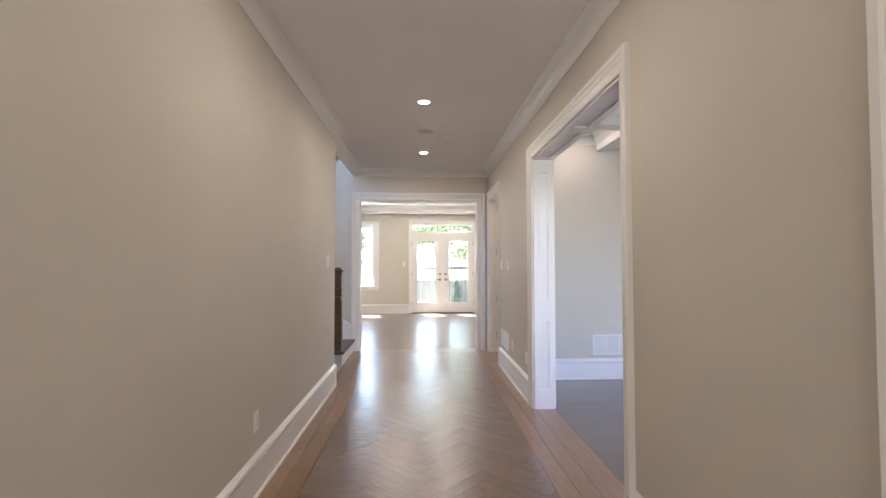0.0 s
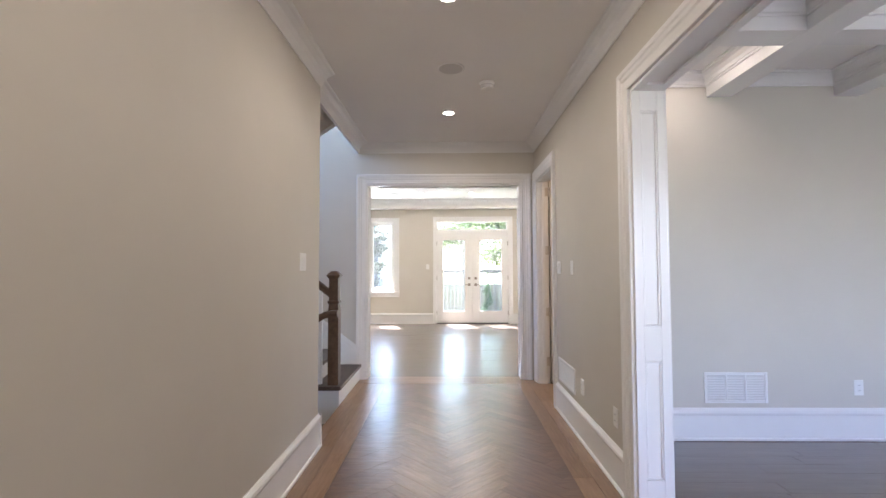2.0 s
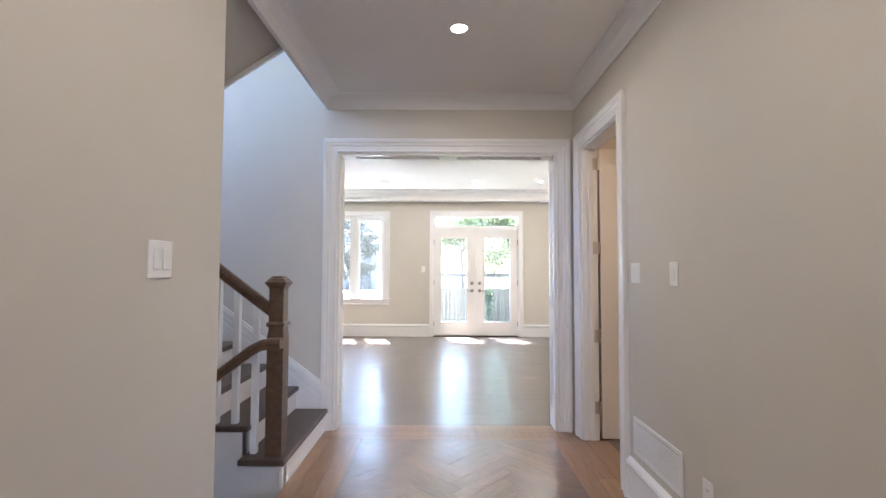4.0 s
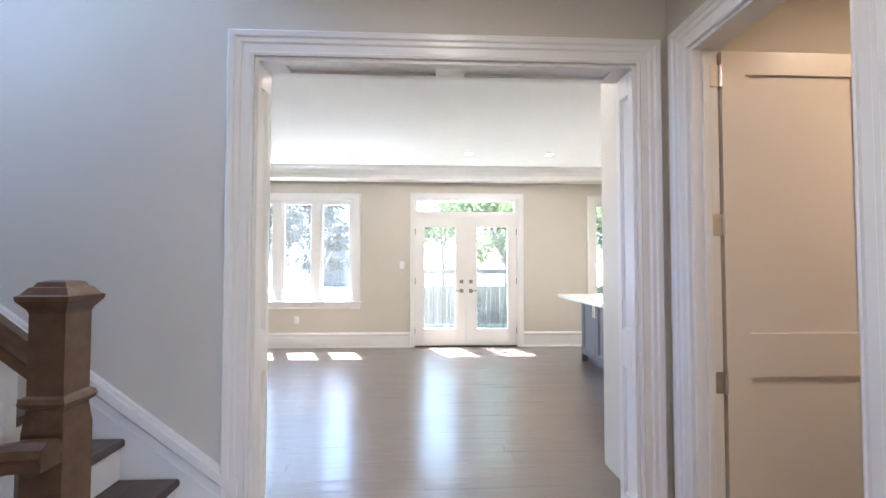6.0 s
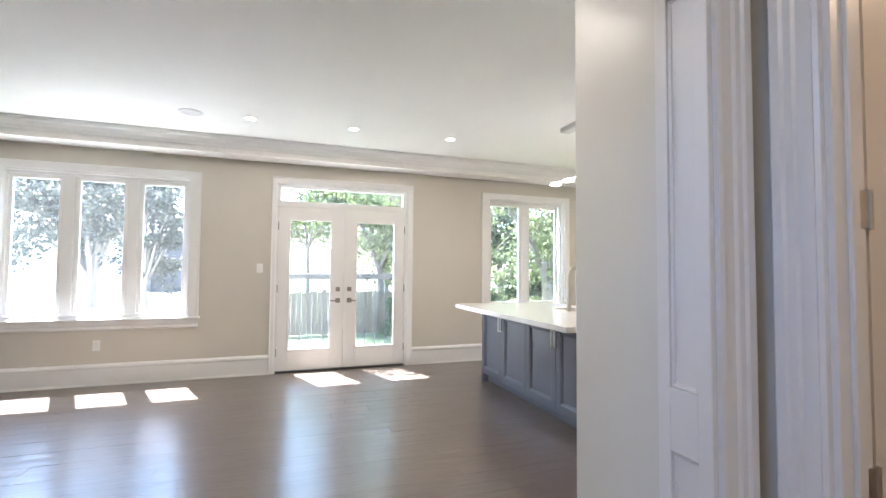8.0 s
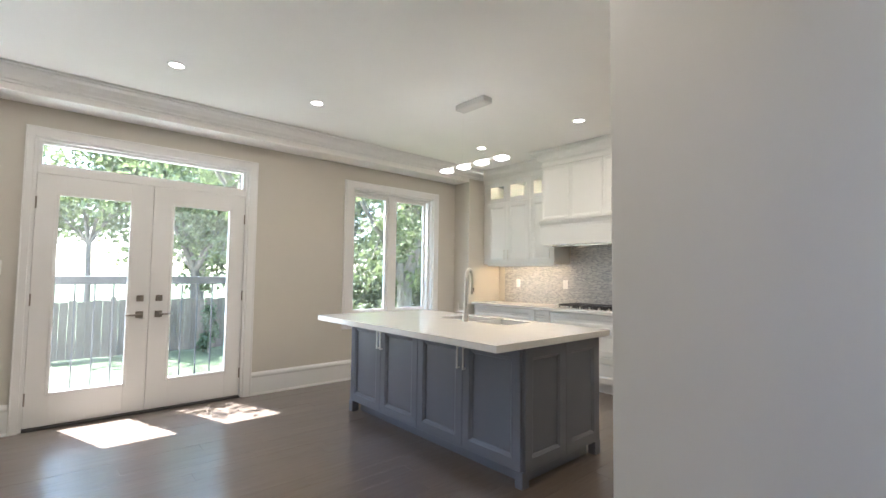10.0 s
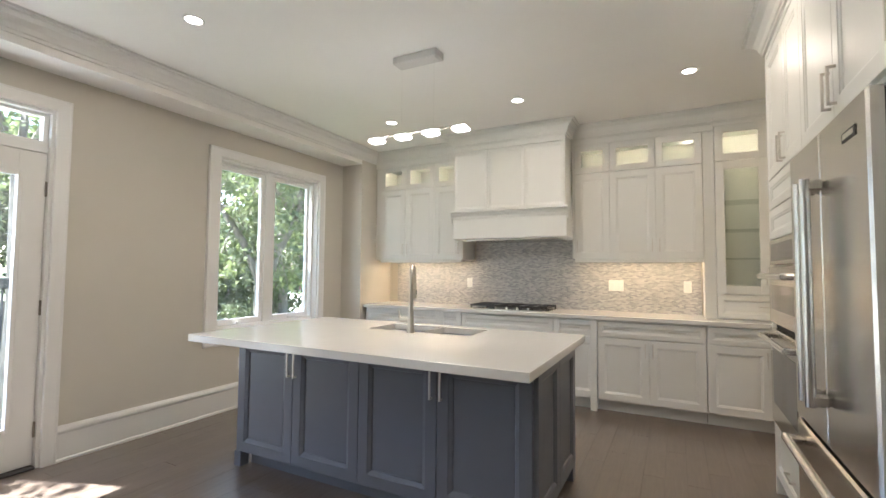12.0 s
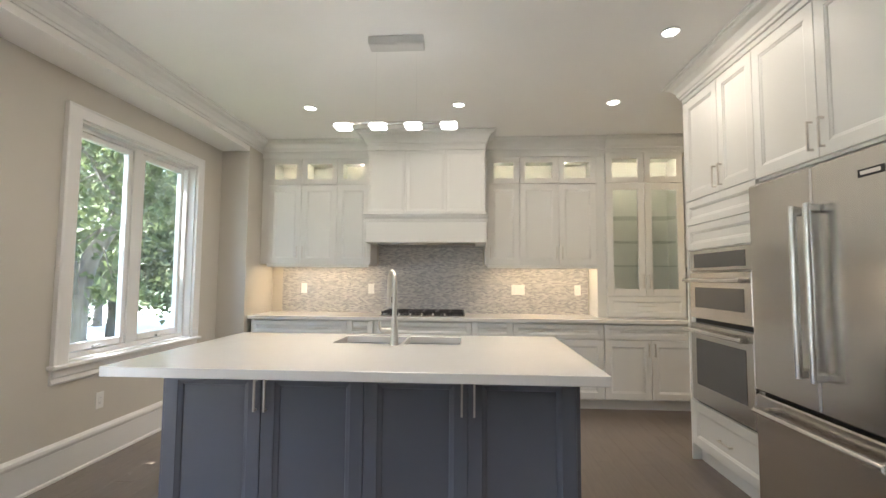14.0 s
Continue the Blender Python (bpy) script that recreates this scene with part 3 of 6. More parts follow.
# ---- windows and garden doors ----
def window_unit(name, win, panes, label, wide):
    x0, x1, z0, z1 = win
    y = KN
    w = thing(name, ((x0 + x1) / 2, y + 0.1, z0), label, "window", "", "structure")
    # reveal boards
    g = Geo()
    g.box((x0, y, z0), (x0 + 0.018, y + 0.15, z1), 0.001).box((x1 - 0.018, y, z0), (x1, y + 0.15, z1), 0.001)
    g.box((x0 + 0.018, y, z1 - 0.018), (x1 - 0.018, y + 0.15, z1), 0.001).box((x0 + 0.018, y, z0), (x1 - 0.018, y + 0.15, z0 + 0.012), 0.001)
    part("reveal", g, TRIM, w)
    part("casing", casing_geo("y", y, -1, x0, x1, z0 + 0.002, z1, PLAIN, wide), TRIM, w)
    s = Geo()
    s.box((x0 - 0.02 - 0.084 * wide[0], y - 0.055, z0 - 0.026), (x1 + 0.02 + 0.084 * wide[2], y + 0.02, z0 + 0.002), 0.006)
    part("window_sill", s, TRIM, w)
    a = Geo().run([(0, 0), (0.018, 0), (0.020, -0.05), (0.012, -0.06), (0.024, -0.085), (0.014, -0.098), (0, -0.098)], (x0 - 0.084 * wide[0], y, z0 - 0.026), (x1 + 0.084 * wide[2], y, z0 - 0.026), (0, -1, 0))
    part("apron", a, TRIM, w)
    # outer frame and mullions
    f = Geo()
    yf0, yf1 = y + 0.06, y + 0.135
    f.box((x0 + 0.018, yf0, z0 + 0.012), (x0 + 0.045, yf1, z1 - 0.018), 0.002).box((x1 - 0.045, yf0, z0 + 0.012), (x1 - 0.018, yf1, z1 - 0.018), 0.002)
    f.box((x0 + 0.045, yf0, z1 - 0.048), (x1 - 0.045, yf1, z1 - 0.018), 0.002).box((x0 + 0.045, yf0, z0 + 0.012), (x1 - 0.045, yf1, z0 + 0.045), 0.002)
    for (a0, a1), (b0, b1) in zip(panes, panes[1:]):
        f.box((a1 + 0.045, yf0, z0 + 0.045), (b0 - 0.045, yf1, z1 - 0.048), 0.002)
    part("window_frame", f, TRIM, w)
    for a0, a1 in panes:
        s = Geo()
        e = 0.041
        zb, zt = z0 + 0.05, z1 - 0.052
        ys0, ys1 = y + 0.072, y + 0.118
        s.box((a0 - e, ys0, zb), (a0, ys1, zt), 0.004).box((a1, ys0, zb), (a1 + e, ys1, zt), 0.004)
        s.box((a0, ys0, zt - e), (a1, ys1, zt), 0.004).box((a0, ys0, zb), (a1, ys1, zb + e + 0.012), 0.004)
        sash = part("sash", s, TRIM, w)
        p = part("pane", Geo().box((a0 - 0.004, y + 0.094, zb + e), (a1 + 0.004, y + 0.100, zt - e + 0.004)), GLASS, w)
        p.visible_shadow = False
        k = Geo()
        k.box(((a0 + a1) / 2 - 0.035, y + 0.045, zb + 0.006), ((a0 + a1) / 2 + 0.035, y + 0.072, zb + 0.026), 0.004)
        k.tube([((a0 + a1) / 2 + 0.02, y + 0.048, zb + 0.02), ((a0 + a1) / 2 - 0.01, y + 0.035, zb + 0.03), ((a0 + a1) / 2 - 0.055, y + 0.035, zb + 0.022)], 0.006, 8)
        part("crank", k, TRIM, w)
    return w


window_unit("window_1", LWIN, [(-3.36, -2.95), (-2.755, -2.34), (-2.145, -1.735)], "bright three-part casement window with white casing", (1.4, 1, 1.4))
window_unit("window_2", RWIN, [(2.335, 2.80), (2.985, 3.455)], "two-part casement window with deep white casing", (1.4, 1, 1))

fd = thing("door_1", (0.157, KN + 0.08, 0), "closed white glazed double garden doors with transom", "door", "", "structure")
x0, x1, _, z1 = FDR
g = Geo()
g.box((x0, KN, 0), (x0 + 0.02, KN + 0.15, z1), 0.001).box((x1 - 0.02, KN, 0), (x1, KN + 0.15, z1), 0.001).box((x0 + 0.02, KN, z1 - 0.02), (x1 - 0.02, KN + 0.15, z1), 0.001)
g.box((x0 + 0.02, KN + 0.03, 2.095), (x1 - 0.02, KN + 0.13, 2.155), 0.003)
g.box((x0 + 0.02, KN + 0.083, 0.018), (x0 + 0.045, KN + 0.12, 2.095), 0.002).box((x1 - 0.045, KN + 0.083, 0.018), (x1 - 0.02, KN + 0.12, 2.095), 0.002)
part("door_frame", g, TRIM, fd)
part("casing", casing_geo("y", KN, -1, x0, x1, 0, z1, PLAIN, (0.7, 1, 1)), TRIM, fd)
part("threshold", Geo().box((x0 + 0.02, KN - 0.01, -0.004), (x1 - 0.02, KN + 0.16, 0.018), 0.006), IRON, fd, "dark metal threshold")
g = Geo()
a, b, c, e = x0 + 0.02, x1 - 0.02, 2.155, z1 - 0.02
for lo, hi in (((a, KN + 0.04, c), (a + 0.03, KN + 0.10, e)), ((b - 0.03, KN + 0.04, c), (b, KN + 0.10, e)), ((a + 0.03, KN + 0.04, c), (b - 0.03, KN + 0.10, c + 0.022)), ((a + 0.03, KN + 0.04, e - 0.022), (b - 0.03, KN + 0.10, e))):
    g.box(lo, hi, 0.003)
part("transom_frame", g, TRIM, fd)
p = part("pane", Geo().box((a + 0.028, KN + 0.065, c + 0.02), (b - 0.028, KN + 0.071, e - 0.02)), GLASS, fd, "transom glass")
p.visible_shadow = False
MIDX = 0.157
for l0, l1, g0, g1, hx in ((x0 + 0.023, MIDX - 0.002, -0.52, -0.015, 0.085), (MIDX + 0.002, x1 - 0.023, 0.33, 0.835, 0.235)):
    g = Geo()
    ya, yb_ = KN + 0.035, KN + 0.080
    zb, zt, gz0, gz1 = 0.02, 2.092, 0.285, 1.925
    g.box((l0, ya, zb), (g0, yb_, zt), 0.002).box((g1, ya, zb), (l1, yb_, zt), 0.002)
    g.box((g0, ya, zb), (g1, yb_, gz0), 0.001).box((g0, ya, gz1), (g1, yb_, zt), 0.001)
    leaf = part("door_leaf", g, TRIM, fd)
    g = Geo()
    for lo, hi in (((g0 - 0.022, ya - 0.010, gz0 - 0.022), (g0 + 0.004, ya + 0.004, gz1 + 0.022)), ((g1 - 0.004, ya - 0.010, gz0 - 0.022), (g1 + 0.022, ya + 0.004, gz1 + 0.022)), ((g0 + 0.004, ya - 0.010, gz0 - 0.022), (g1 - 0.004, ya + 0.004, gz0 + 0.004)), ((g0 + 0.004, ya - 0.010, gz1 - 0.004), (g1 - 0.004, ya + 0.004, gz1 + 0.022))):
        g.box(lo, hi, 0.004)
    part("glazing_bead", g, TRIM, leaf)
    p = part("pane", Geo().box((g0 - 0.002, KN + 0.055, gz0 - 0.002), (g1 + 0.002, KN + 0.061, gz1 + 0.002)), GLASS, leaf)
    p.visible_shadow = False
    g = Geo().box((hx - 0.030, ya - 0.010, 0.865), (hx + 0.030, ya, 0.925), 0.004)
    g.cyl((hx, ya - 0.01, 0.895), (hx, ya - 0.05, 0.895), 0.010, n=12)
    s = 1 if hx > MIDX else -1
    g.box((hx - 0.008 * s, ya - 0.062, 0.887), (hx + 0.110 * s, ya - 0.046, 0.903), 0.004)
    part("door_handle", g, BRONZE, leaf, "square pewter lever handle")
    g = Geo().box((hx - 0.028, ya - 0.010, 1.015), (hx + 0.028, ya, 1.071), 0.004)
    g.box((hx - 0.006, ya - 0.028, 1.028), (hx + 0.006, ya - 0.01, 1.058), 0.002)
    part("deadbolt", g, BRONZE, leaf, "square pewter deadbolt plate")
    hxg = l0 if hx < MIDX else l1
    for z in (0.25, 1.05, 1.85):
        part("hinge", Geo().cyl((hxg, ya - 0.006, z - 0.05), (hxg, ya - 0.006, z + 0.05), 0.008, n=10), BRONZE, leaf)

part("astragal", Geo().box((MIDX - 0.022, KN + 0.081, 0.022), (MIDX + 0.022, KN + 0.095, 2.090), 0.003), TRIM, fd)

# open powder room door, swung into its room
pd = thing("door_3", (0.80, 6.0, 0), "open cream two-panel door on nickel hinges", "door", "", "structure")
g = Geo()
L0, L1, YD1 = 0.774, 1.504, 6.045


def pd_at(u, z, k):
    return (u, YD1 - k, z)


def door_panel(g, at, u0, u1, zs, t, st):
    z0, z1 = 0.012, 2.275

    def bx(a, b, c, d, e, f, bev=0.0):
        g.box(at(a, c, e), at(b, d, f), bev)

    bx(u0, u0 + st, z0, z1, 0, t)
    bx(u1 - st, u1, z0, z1, 0, t)
    rails = [z0] + [z for p in zs for z in p] + [z1]
    for i in range(0, len(rails), 2):
        bx(u0 + st, u1 - st, rails[i], rails[i + 1], 0, t)
    for c, d in zs:
        bx(u0 + st, u1 - st, c, d, 0.012, t - 0.012, 0)


door_panel(g, pd_at, L0, L1, [(0.11, 0.82), (1.012, 2.17)], 0.038, 0.11)
leaf = part("door_leaf", g, DOORP, pd)
for z in (0.25, 0.80, 1.49, 2.155):
    g = Geo()
    g.cyl((0.763, 5.999, z - 0.05), (0.763, 5.999, z + 0.05), 0.008, n=10)
    g.box((0.715, 5.9985, z - 0.048), (0.763, 6.0018, z + 0.048), 0.001)
    g.box((0.763, 6.001, z - 0.048), (0.773, 6.040, z + 0.048), 0.001)
    part("hinge", g, NICKEL, pd, "satin nickel hinge")


# ---- stairs ----
RISE, RUN, SX, SY0 = 0.18, 0.24, -1.42, 5.24
st = thing("staircase", (SX, 5.6, 0), "white-riser stairs with dark oak treads", "stairs")
NST = 9
for i in range(NST):
    zt = RISE * (i + 1)
    xf = SX - RUN * i
    y0 = SY0 - (0.07 if i == 0 else 0.02)
    part("tread", Geo().box((xf - RUN - 0.02, y0, zt - 0.036), (xf + 0.022, HN - 0.022, zt), 0.008), TREAD, st, "dark oak tread" if i == 0 else "")
    part("riser", Geo().box((xf - 0.02, SY0 - (0.04 if i == 0 else 0.0), zt - RISE + (0.001 if i else 0)), (xf, HN - 0.022, zt - 0.037), 0.001), TRIM, st, "white riser" if i == 0 else "")
# closed face under the treads toward the basement stairs
g = Geo()
n = NST
poly = [(SX, -0.02)]
for i in range(n):
    poly += [(SX - RUN * i, RISE * (i + 1) - 0.037), (SX - RUN * (i + 1), RISE * (i + 1) - 0.037)]
xe = SX - RUN * n
poly += [(xe, RISE * n - 0.35), (xe, -0.9), (SX, -0.9)]
m = len(poly)
g.add([(x, SY0, z) for x, z in poly] + [(x, SY0 + 0.03, z) for x, z in poly], [tuple(range(m)), tuple(reversed(range(m, 2 * m)))] + [(i, (i + 1) % m, m + (i + 1) % m, m + i) for i in range(m)])
part("stringer", g, TRIM, st, "white cut stringer")
# skirt board and its cap along the wall
sl = RISE / RUN
g = Geo()
z_at = lambda x, off: (SX - x) * sl + off
x_a, x_b = SX + 0.03, xe
lowp = [(x_a, 0), (x_a, z_at(x_a, 0.30)), (x_b, z_at(x_b, 0.30)), (x_b, z_at(x_b, -0.1)), (SX - 0.1, 0)]
m = len(lowp)
g.add([(x, HN - 0.020, z) for x, z in lowp] + [(x, HN, z) for x, z in lowp], [tuple(range(m)), tuple(reversed(range(m, 2 * m)))] + [(i, (i + 1) % m, m + (i + 1) % m, m + i) for i in range(m)])
part("skirt_board", g, TRIM, st, "white moulded wall stringer")
for o0, o1, d in ((0.30, 0.345, 0.034), (0.345, 0.365, 0.024), (0.275, 0.287, 0.028), (0.225, 0.235, 0.025)):
    q = [(x_a, z_at(x_a, o0)), (x_a, z_at(x_a, o1)), (x_b, z_at(x_b, o1)), (x_b, z_at(x_b, o0))]
    g = Geo()
    g.add([(x, HN - d, z) for x, z in q] + [(x, HN - 0.002, z) for x, z in q], [(0, 1, 2, 3), (7, 6, 5, 4), (0, 4, 5, 1), (1, 5, 6, 2), (2, 6, 7, 3), (3, 7, 4, 0)])
    part("skirt_moulding", g, TRIM, st)
part("landing", Geo().box((STW, STS, RISE * NST - 0.2), (xe - 0.02, HN, RISE * NST), 0.004), TREAD, st, "dark oak landing")

# sloped underside of the flight above
uf = thing("upper_stair_flight", (-1.455, 4.6, HC), "painted sloping underside of the flight above", "stairs")
USL = 0.66
xs = [-1.455, -1.455 - 2.0]
g = Geo()
zz = [HC - 0.02, HC - 0.02 - USL * 2.0]
for y0, y1 in ((STS + 0.001, SY0 + 0.0),):
    g.add([(xs[0], y0, zz[0]), (xs[1], y0, zz[1]), (xs[1], y1, zz[1]), (xs[0], y1, zz[0]), (xs[0], y0, zz[0] + 0.3), (xs[1], y0, zz[1] + 0.3), (xs[1], y1, zz[1] + 0.3), (xs[0], y1, zz[0] + 0.3)],
          [(0, 1, 2, 3), (7, 6, 5, 4), (0, 4, 5, 1), (1, 5, 6, 2), (2, 6, 7, 3), (3, 7, 4, 0)])
part("soffit", g, WALL, uf)
g = Geo()
g.add([(xs[0], SY0 + 0.001, zz[0] - 0.03), (xs[1], SY0 + 0.001, zz[1] - 0.03), (xs[1], SY0 + 0.022, zz[1] - 0.03), (xs[0], SY0 + 0.022, zz[0] - 0.03), (xs[0], SY0 + 0.001, zz[0] + 0.34), (xs[1], SY0 + 0.001, zz[1] + 0.34), (xs[1], SY0 + 0.022, zz[1] + 0.34), (xs[0], SY0 + 0.022, zz[0] + 0.34)],
      [(0, 1, 2, 3), (7, 6, 5, 4), (0, 4, 5, 1), (1, 5, 6, 2), (2, 6, 7, 3), (3, 7, 4, 0)])
part("face_board", g, TRIM, uf, "white face board of the flight")

# balustrade
bl = thing("stair_balustrade", (-1.475, 5.285, RISE), "walnut newel and handrails with white square balusters", "balustrade")
NX, NY = -1.490, 5.285


def square_post(g, cx, cy, secs):
    """Stacked square sections (half width, z) as one lofted post."""
    vs = [(cx + sx * h, cy + sy * h, z) for h, z in secs for sx, sy in ((-1, -1), (1, -1), (1, 1), (-1, 1))]
    k = len(secs)
    fs = [(i * 4 + a, i * 4 + (a + 1) % 4, (i + 1) * 4 + (a + 1) % 4, (i + 1) * 4 + a) for i in range(k - 1) for a in range(4)]
    return g.add(vs, fs + [(3, 2, 1, 0), tuple((k - 1) * 4 + a for a in range(4))])


g = Geo()
square_post(g, NX, NY, [(0.050, 0.181), (0.050, 0.90), (0.046, 0.93), (0.044, 0.955), (0.053, 0.962), (0.057, 0.972), (0.053, 0.984), (0.044, 0.99), (0.044, 1.19), (0.047, 1.20), (0.054, 1.21)])
part("newel_post", g, RAILW, bl)
g = Geo()
square_post(g, NX, NY, [(0.054, 1.21), (0.063, 1.222), (0.065, 1.234), (0.057, 1.238), (0.046, 1.255), (0.040, 1.257), (0.034, 1.268), (0.022, 1.272)])
part("newel_cap", g, RAILW, bl)
RPROF = [(-0.030, 0.0), (-0.030, 0.022), (-0.036, 0.034), (-0.030, 0.052), (-0.014, 0.064), (0.014, 0.064), (0.030, 0.052), (0.036, 0.034), (0.030, 0.022), (0.030, 0.0)]
rx0, rz0 = NX - 0.040, 1.015
rx1 = xe
g = Geo().sweep(RPROF, [(rx0, NY, rz0), (rx1, NY, rz0 + (rx0 - rx1) * sl)], [(0, 1, 0)] * 2, [(sl * 0.8, 0, 0.8)] * 2)
part("handrail", g, RAILW, bl, "walnut handrail rising with the stairs")
g = Geo()
lz = 0.832
pts = [(NX + 0.052, NY - 0.085, lz + 0.002), (NX - 0.02, NY - 0.085, lz), (NX - 0.065, NY - 0.085, lz - 0.010), (NX - 0.115, NY - 0.085, lz - 0.038), (NX - 0.17, NY - 0.085, lz - 0.078), (NX - 1.9, NY - 0.085, lz - 0.078 - 1.73 * sl)]
g.sweep(RPROF, pts, [(0, 1, 0)] * 6, [(0, 0, 1), (0, 0, 1), (-0.1, 0, 0.99), (-0.4, 0, 0.9), (-0.48, 0, 0.8), (-0.48, 0, 0.8)])
part("lower_handrail", g, RAILW, bl, "walnut handrail falling to the basement")
part("rail_bracket", Geo().box((NX - 0.035, NY - 0.085, lz + 0.005), (NX + 0.03, NY - 0.05, lz + 0.045), 0.006), RAILW, bl)
for k in range(17):
    bx_ = NX - 0.136 - 0.12 * k
    ti = int((SX + 0.02 - bx_) / RUN)
    zb = RISE * (ti + 1)
    zt = rz0 + (rx0 - bx_) * sl + 0.01
    if bx_ > xe:
        part("baluster", Geo().box((bx_ - 0.019, NY - 0.019, zb), (bx_ + 0.019, NY + 0.019, zt), 0.002), TRIM, bl, "white square baluster")

# basement stairs
bs = thing("basement_stairs", (-1.5, 4.6, -0.2), "dark treads leading down to the basement", "stairs")
for i in range(10):
    xf = -1.44 - 0.24 * i
    z = -0.18 * (i + 1)
    part("tread", Geo().box((xf - 0.26, STS + 0.002, z - 0.036), (xf, SY0 - 0.002, z), 0.006), TREAD, bs)
    part("riser", Geo().box((xf, STS + 0.002, z + 0.001), (xf + 0.018, SY0 - 0.002, z + 0.142), 0.001), TRIM, bs)


# ---- kitchen ----
def xat(front):
    """Fronts that face west, on a carcass face at x = front."""
    return lambda u, z, d: (front - d, u, z)


def yat(front):
    """Fronts that face north, on a carcass face at y = front."""
    return lambda u, z, d: (u, front + d, z)


def front(parent, at, u0, u1, z0, z1, mat, name="door", pull=None, label="", gap=0.0015, rail=0.062, inset=0.010, slope=0.010, metal_=None):
    g = shaker(Geo(), at, u0 + gap, u1 - gap, z0 + gap, z1 - gap, 0.020, rail, inset, slope)
    f = part(name, g, mat, parent, label)
    if pull:
        a, b, c, d = pull
        part("handle", bar_pull(lambda u, z, k: at(u, z, k + 0.020), a, b, c, d), metal_ or NICKEL, f, "satin nickel bar pull")
    return f


# base cabinets along the east wall
BF, BZ = 4.10, 0.865
GROUP = "white base cabinets along the wall"


def base_unit(u0, u1, kind_, label, posts=False):
    t = thing("base_cabinet", (BF + 0.28, (u0 + u1) / 2, 0), label, "cabinet", GROUP)
    part("body", Geo().box((BF, u0, 0.10), (KE - 0.002, u1, BZ), 0.001), CABW, t)
    part("toe_kick", Geo().box((BF + 0.06, u0, 0), (BF + 0.08, u1, 0.10)), CABW, t)
    at = xat(BF)
    m = (u0 + u1) / 2
    if kind_ == "two":
        front(t, at, u0, u1, 0.705, BZ - 0.012, CABW, "drawer", (u0 + (u1 - u0) * 0.25 - 0.07, 0.785, u0 + (u1 - u0) * 0.25 + 0.07, 0.785), rail=0.04)
        part("handle", bar_pull(lambda u, z, k: at(u, z, k + 0.020), u0 + (u1 - u0) * 0.75 - 0.07, 0.785, u0 + (u1 - u0) * 0.75 + 0.07, 0.785), NICKEL, t, "satin nickel bar pull")
        front(t, at, u0, m, 0.115, 0.70, CABW, "door", (m - 0.032, 0.54, m - 0.032, 0.67))
        front(t, at, m, u1, 0.115, 0.70, CABW, "door", (m + 0.032, 0.54, m + 0.032, 0.67))
    elif kind_ == "narrow":
        front(t, at, u0, u1, 0.705, BZ - 0.012, CABW, "drawer", (m - 0.06, 0.785, m + 0.06, 0.785), rail=0.04)
        front(t, at, u0, u1, 0.115, 0.70, CABW, "door")
    else:
        front(t, at, u0, u1, 0.705, BZ - 0.012, CABW, "false_front", rail=0.04)
        front(t, at, u0, u1, 0.41, 0.70, CABW, "drawer", (m - 0.12, 0.62, m + 0.12, 0.62))
        front(t, at, u0, u1, 0.115, 0.405, CABW, "drawer", (m - 0.12, 0.33, m + 0.12, 0.33))
    if posts:
        for u in (u0 + 0.03, u1 - 0.03):
            part("post", Geo().box((BF - 0.035, u - 0.03, 0.0), (BF - 0.021, u + 0.03, BZ), 0.003), CABW, t)
    return t


base_unit(9.97, 10.99, "two", "white base cabinet with drawer and two doors")
base_unit(9.69, 9.965, "narrow", "narrow white base cabinet beside the cooktop", True)
base_unit(8.675, 9.685, "wide", "wide white drawer base under the cooktop")
base_unit(8.255, 8.67, "narrow", "narrow white base cabinet beside the cooktop", True)
base_unit(7.345, 8.25, "two", "white base cabinet with drawer and two doors")
base_unit(6.42, 7.34, "two", "white base cabinet below the glazed hutch")
base_unit(4.55, 6.415, "two", "long white servery base cabinet")
ct = thing("countertop", (4.36, 9, BZ), "pale quartz worktop along the wall", "countertop")
part("slab", Geo().box((4.055, 4.52, BZ), (KE - 0.002, 11.028, BZ + 0.04), 0.004), QUARTZ, ct)
CT = BZ + 0.04

# backsplash: thin glass and stone mosaic
def mosaic(name):
    m, t, p = nodes_of(name)
    tc = t.nodes.new("ShaderNodeTexCoord")
    sep = t.nodes.new("ShaderNodeSeparateXYZ")
    com = t.nodes.new("ShaderNodeCombineXYZ")
    t.links.new(tc.outputs["Object"], sep.inputs[0])
    t.links.new(sep.outputs["Y"], com.inputs["X"])
    t.links.new(sep.outputs["Z"], com.inputs["Y"])
    b = t.nodes.new("ShaderNodeTexBrick")
    b.inputs["Scale"].default_value = 1.0
    b.inputs["Brick Width"].default_value = 0.036
    b.inputs["Row Height"].default_value = 0.0125
    b.inputs["Mortar Size"].default_value = 0.0009
    b.inputs["Color1"].default_value = (0.30, 0.305, 0.33, 1)
    b.inputs["Color2"].default_value = (0.57, 0.56, 0.545, 1)
    b.inputs["Mortar"].default_value = (0.50, 0.49, 0.47, 1)
    t.links.new(com.outputs[0], b.inputs["Vector"])
    t.links.new(b.outputs["Color"], p.inputs["Base Color"])
    rr = t.nodes.new("ShaderNodeMapRange")
    rr.inputs["To Min"].default_value, rr.inputs["To Max"].default_value = 0.15, 0.5
    t.links.new(noise_of(t, tc.outputs["Object"], 60, 1), rr.inputs["Value"])
    t.links.new(rr.outputs[0], p.inputs["Roughness"])
    t.links.new(bump_of(t, b.outputs["Color"], 0.5, 0.002), p.inputs["Normal"])
    return m


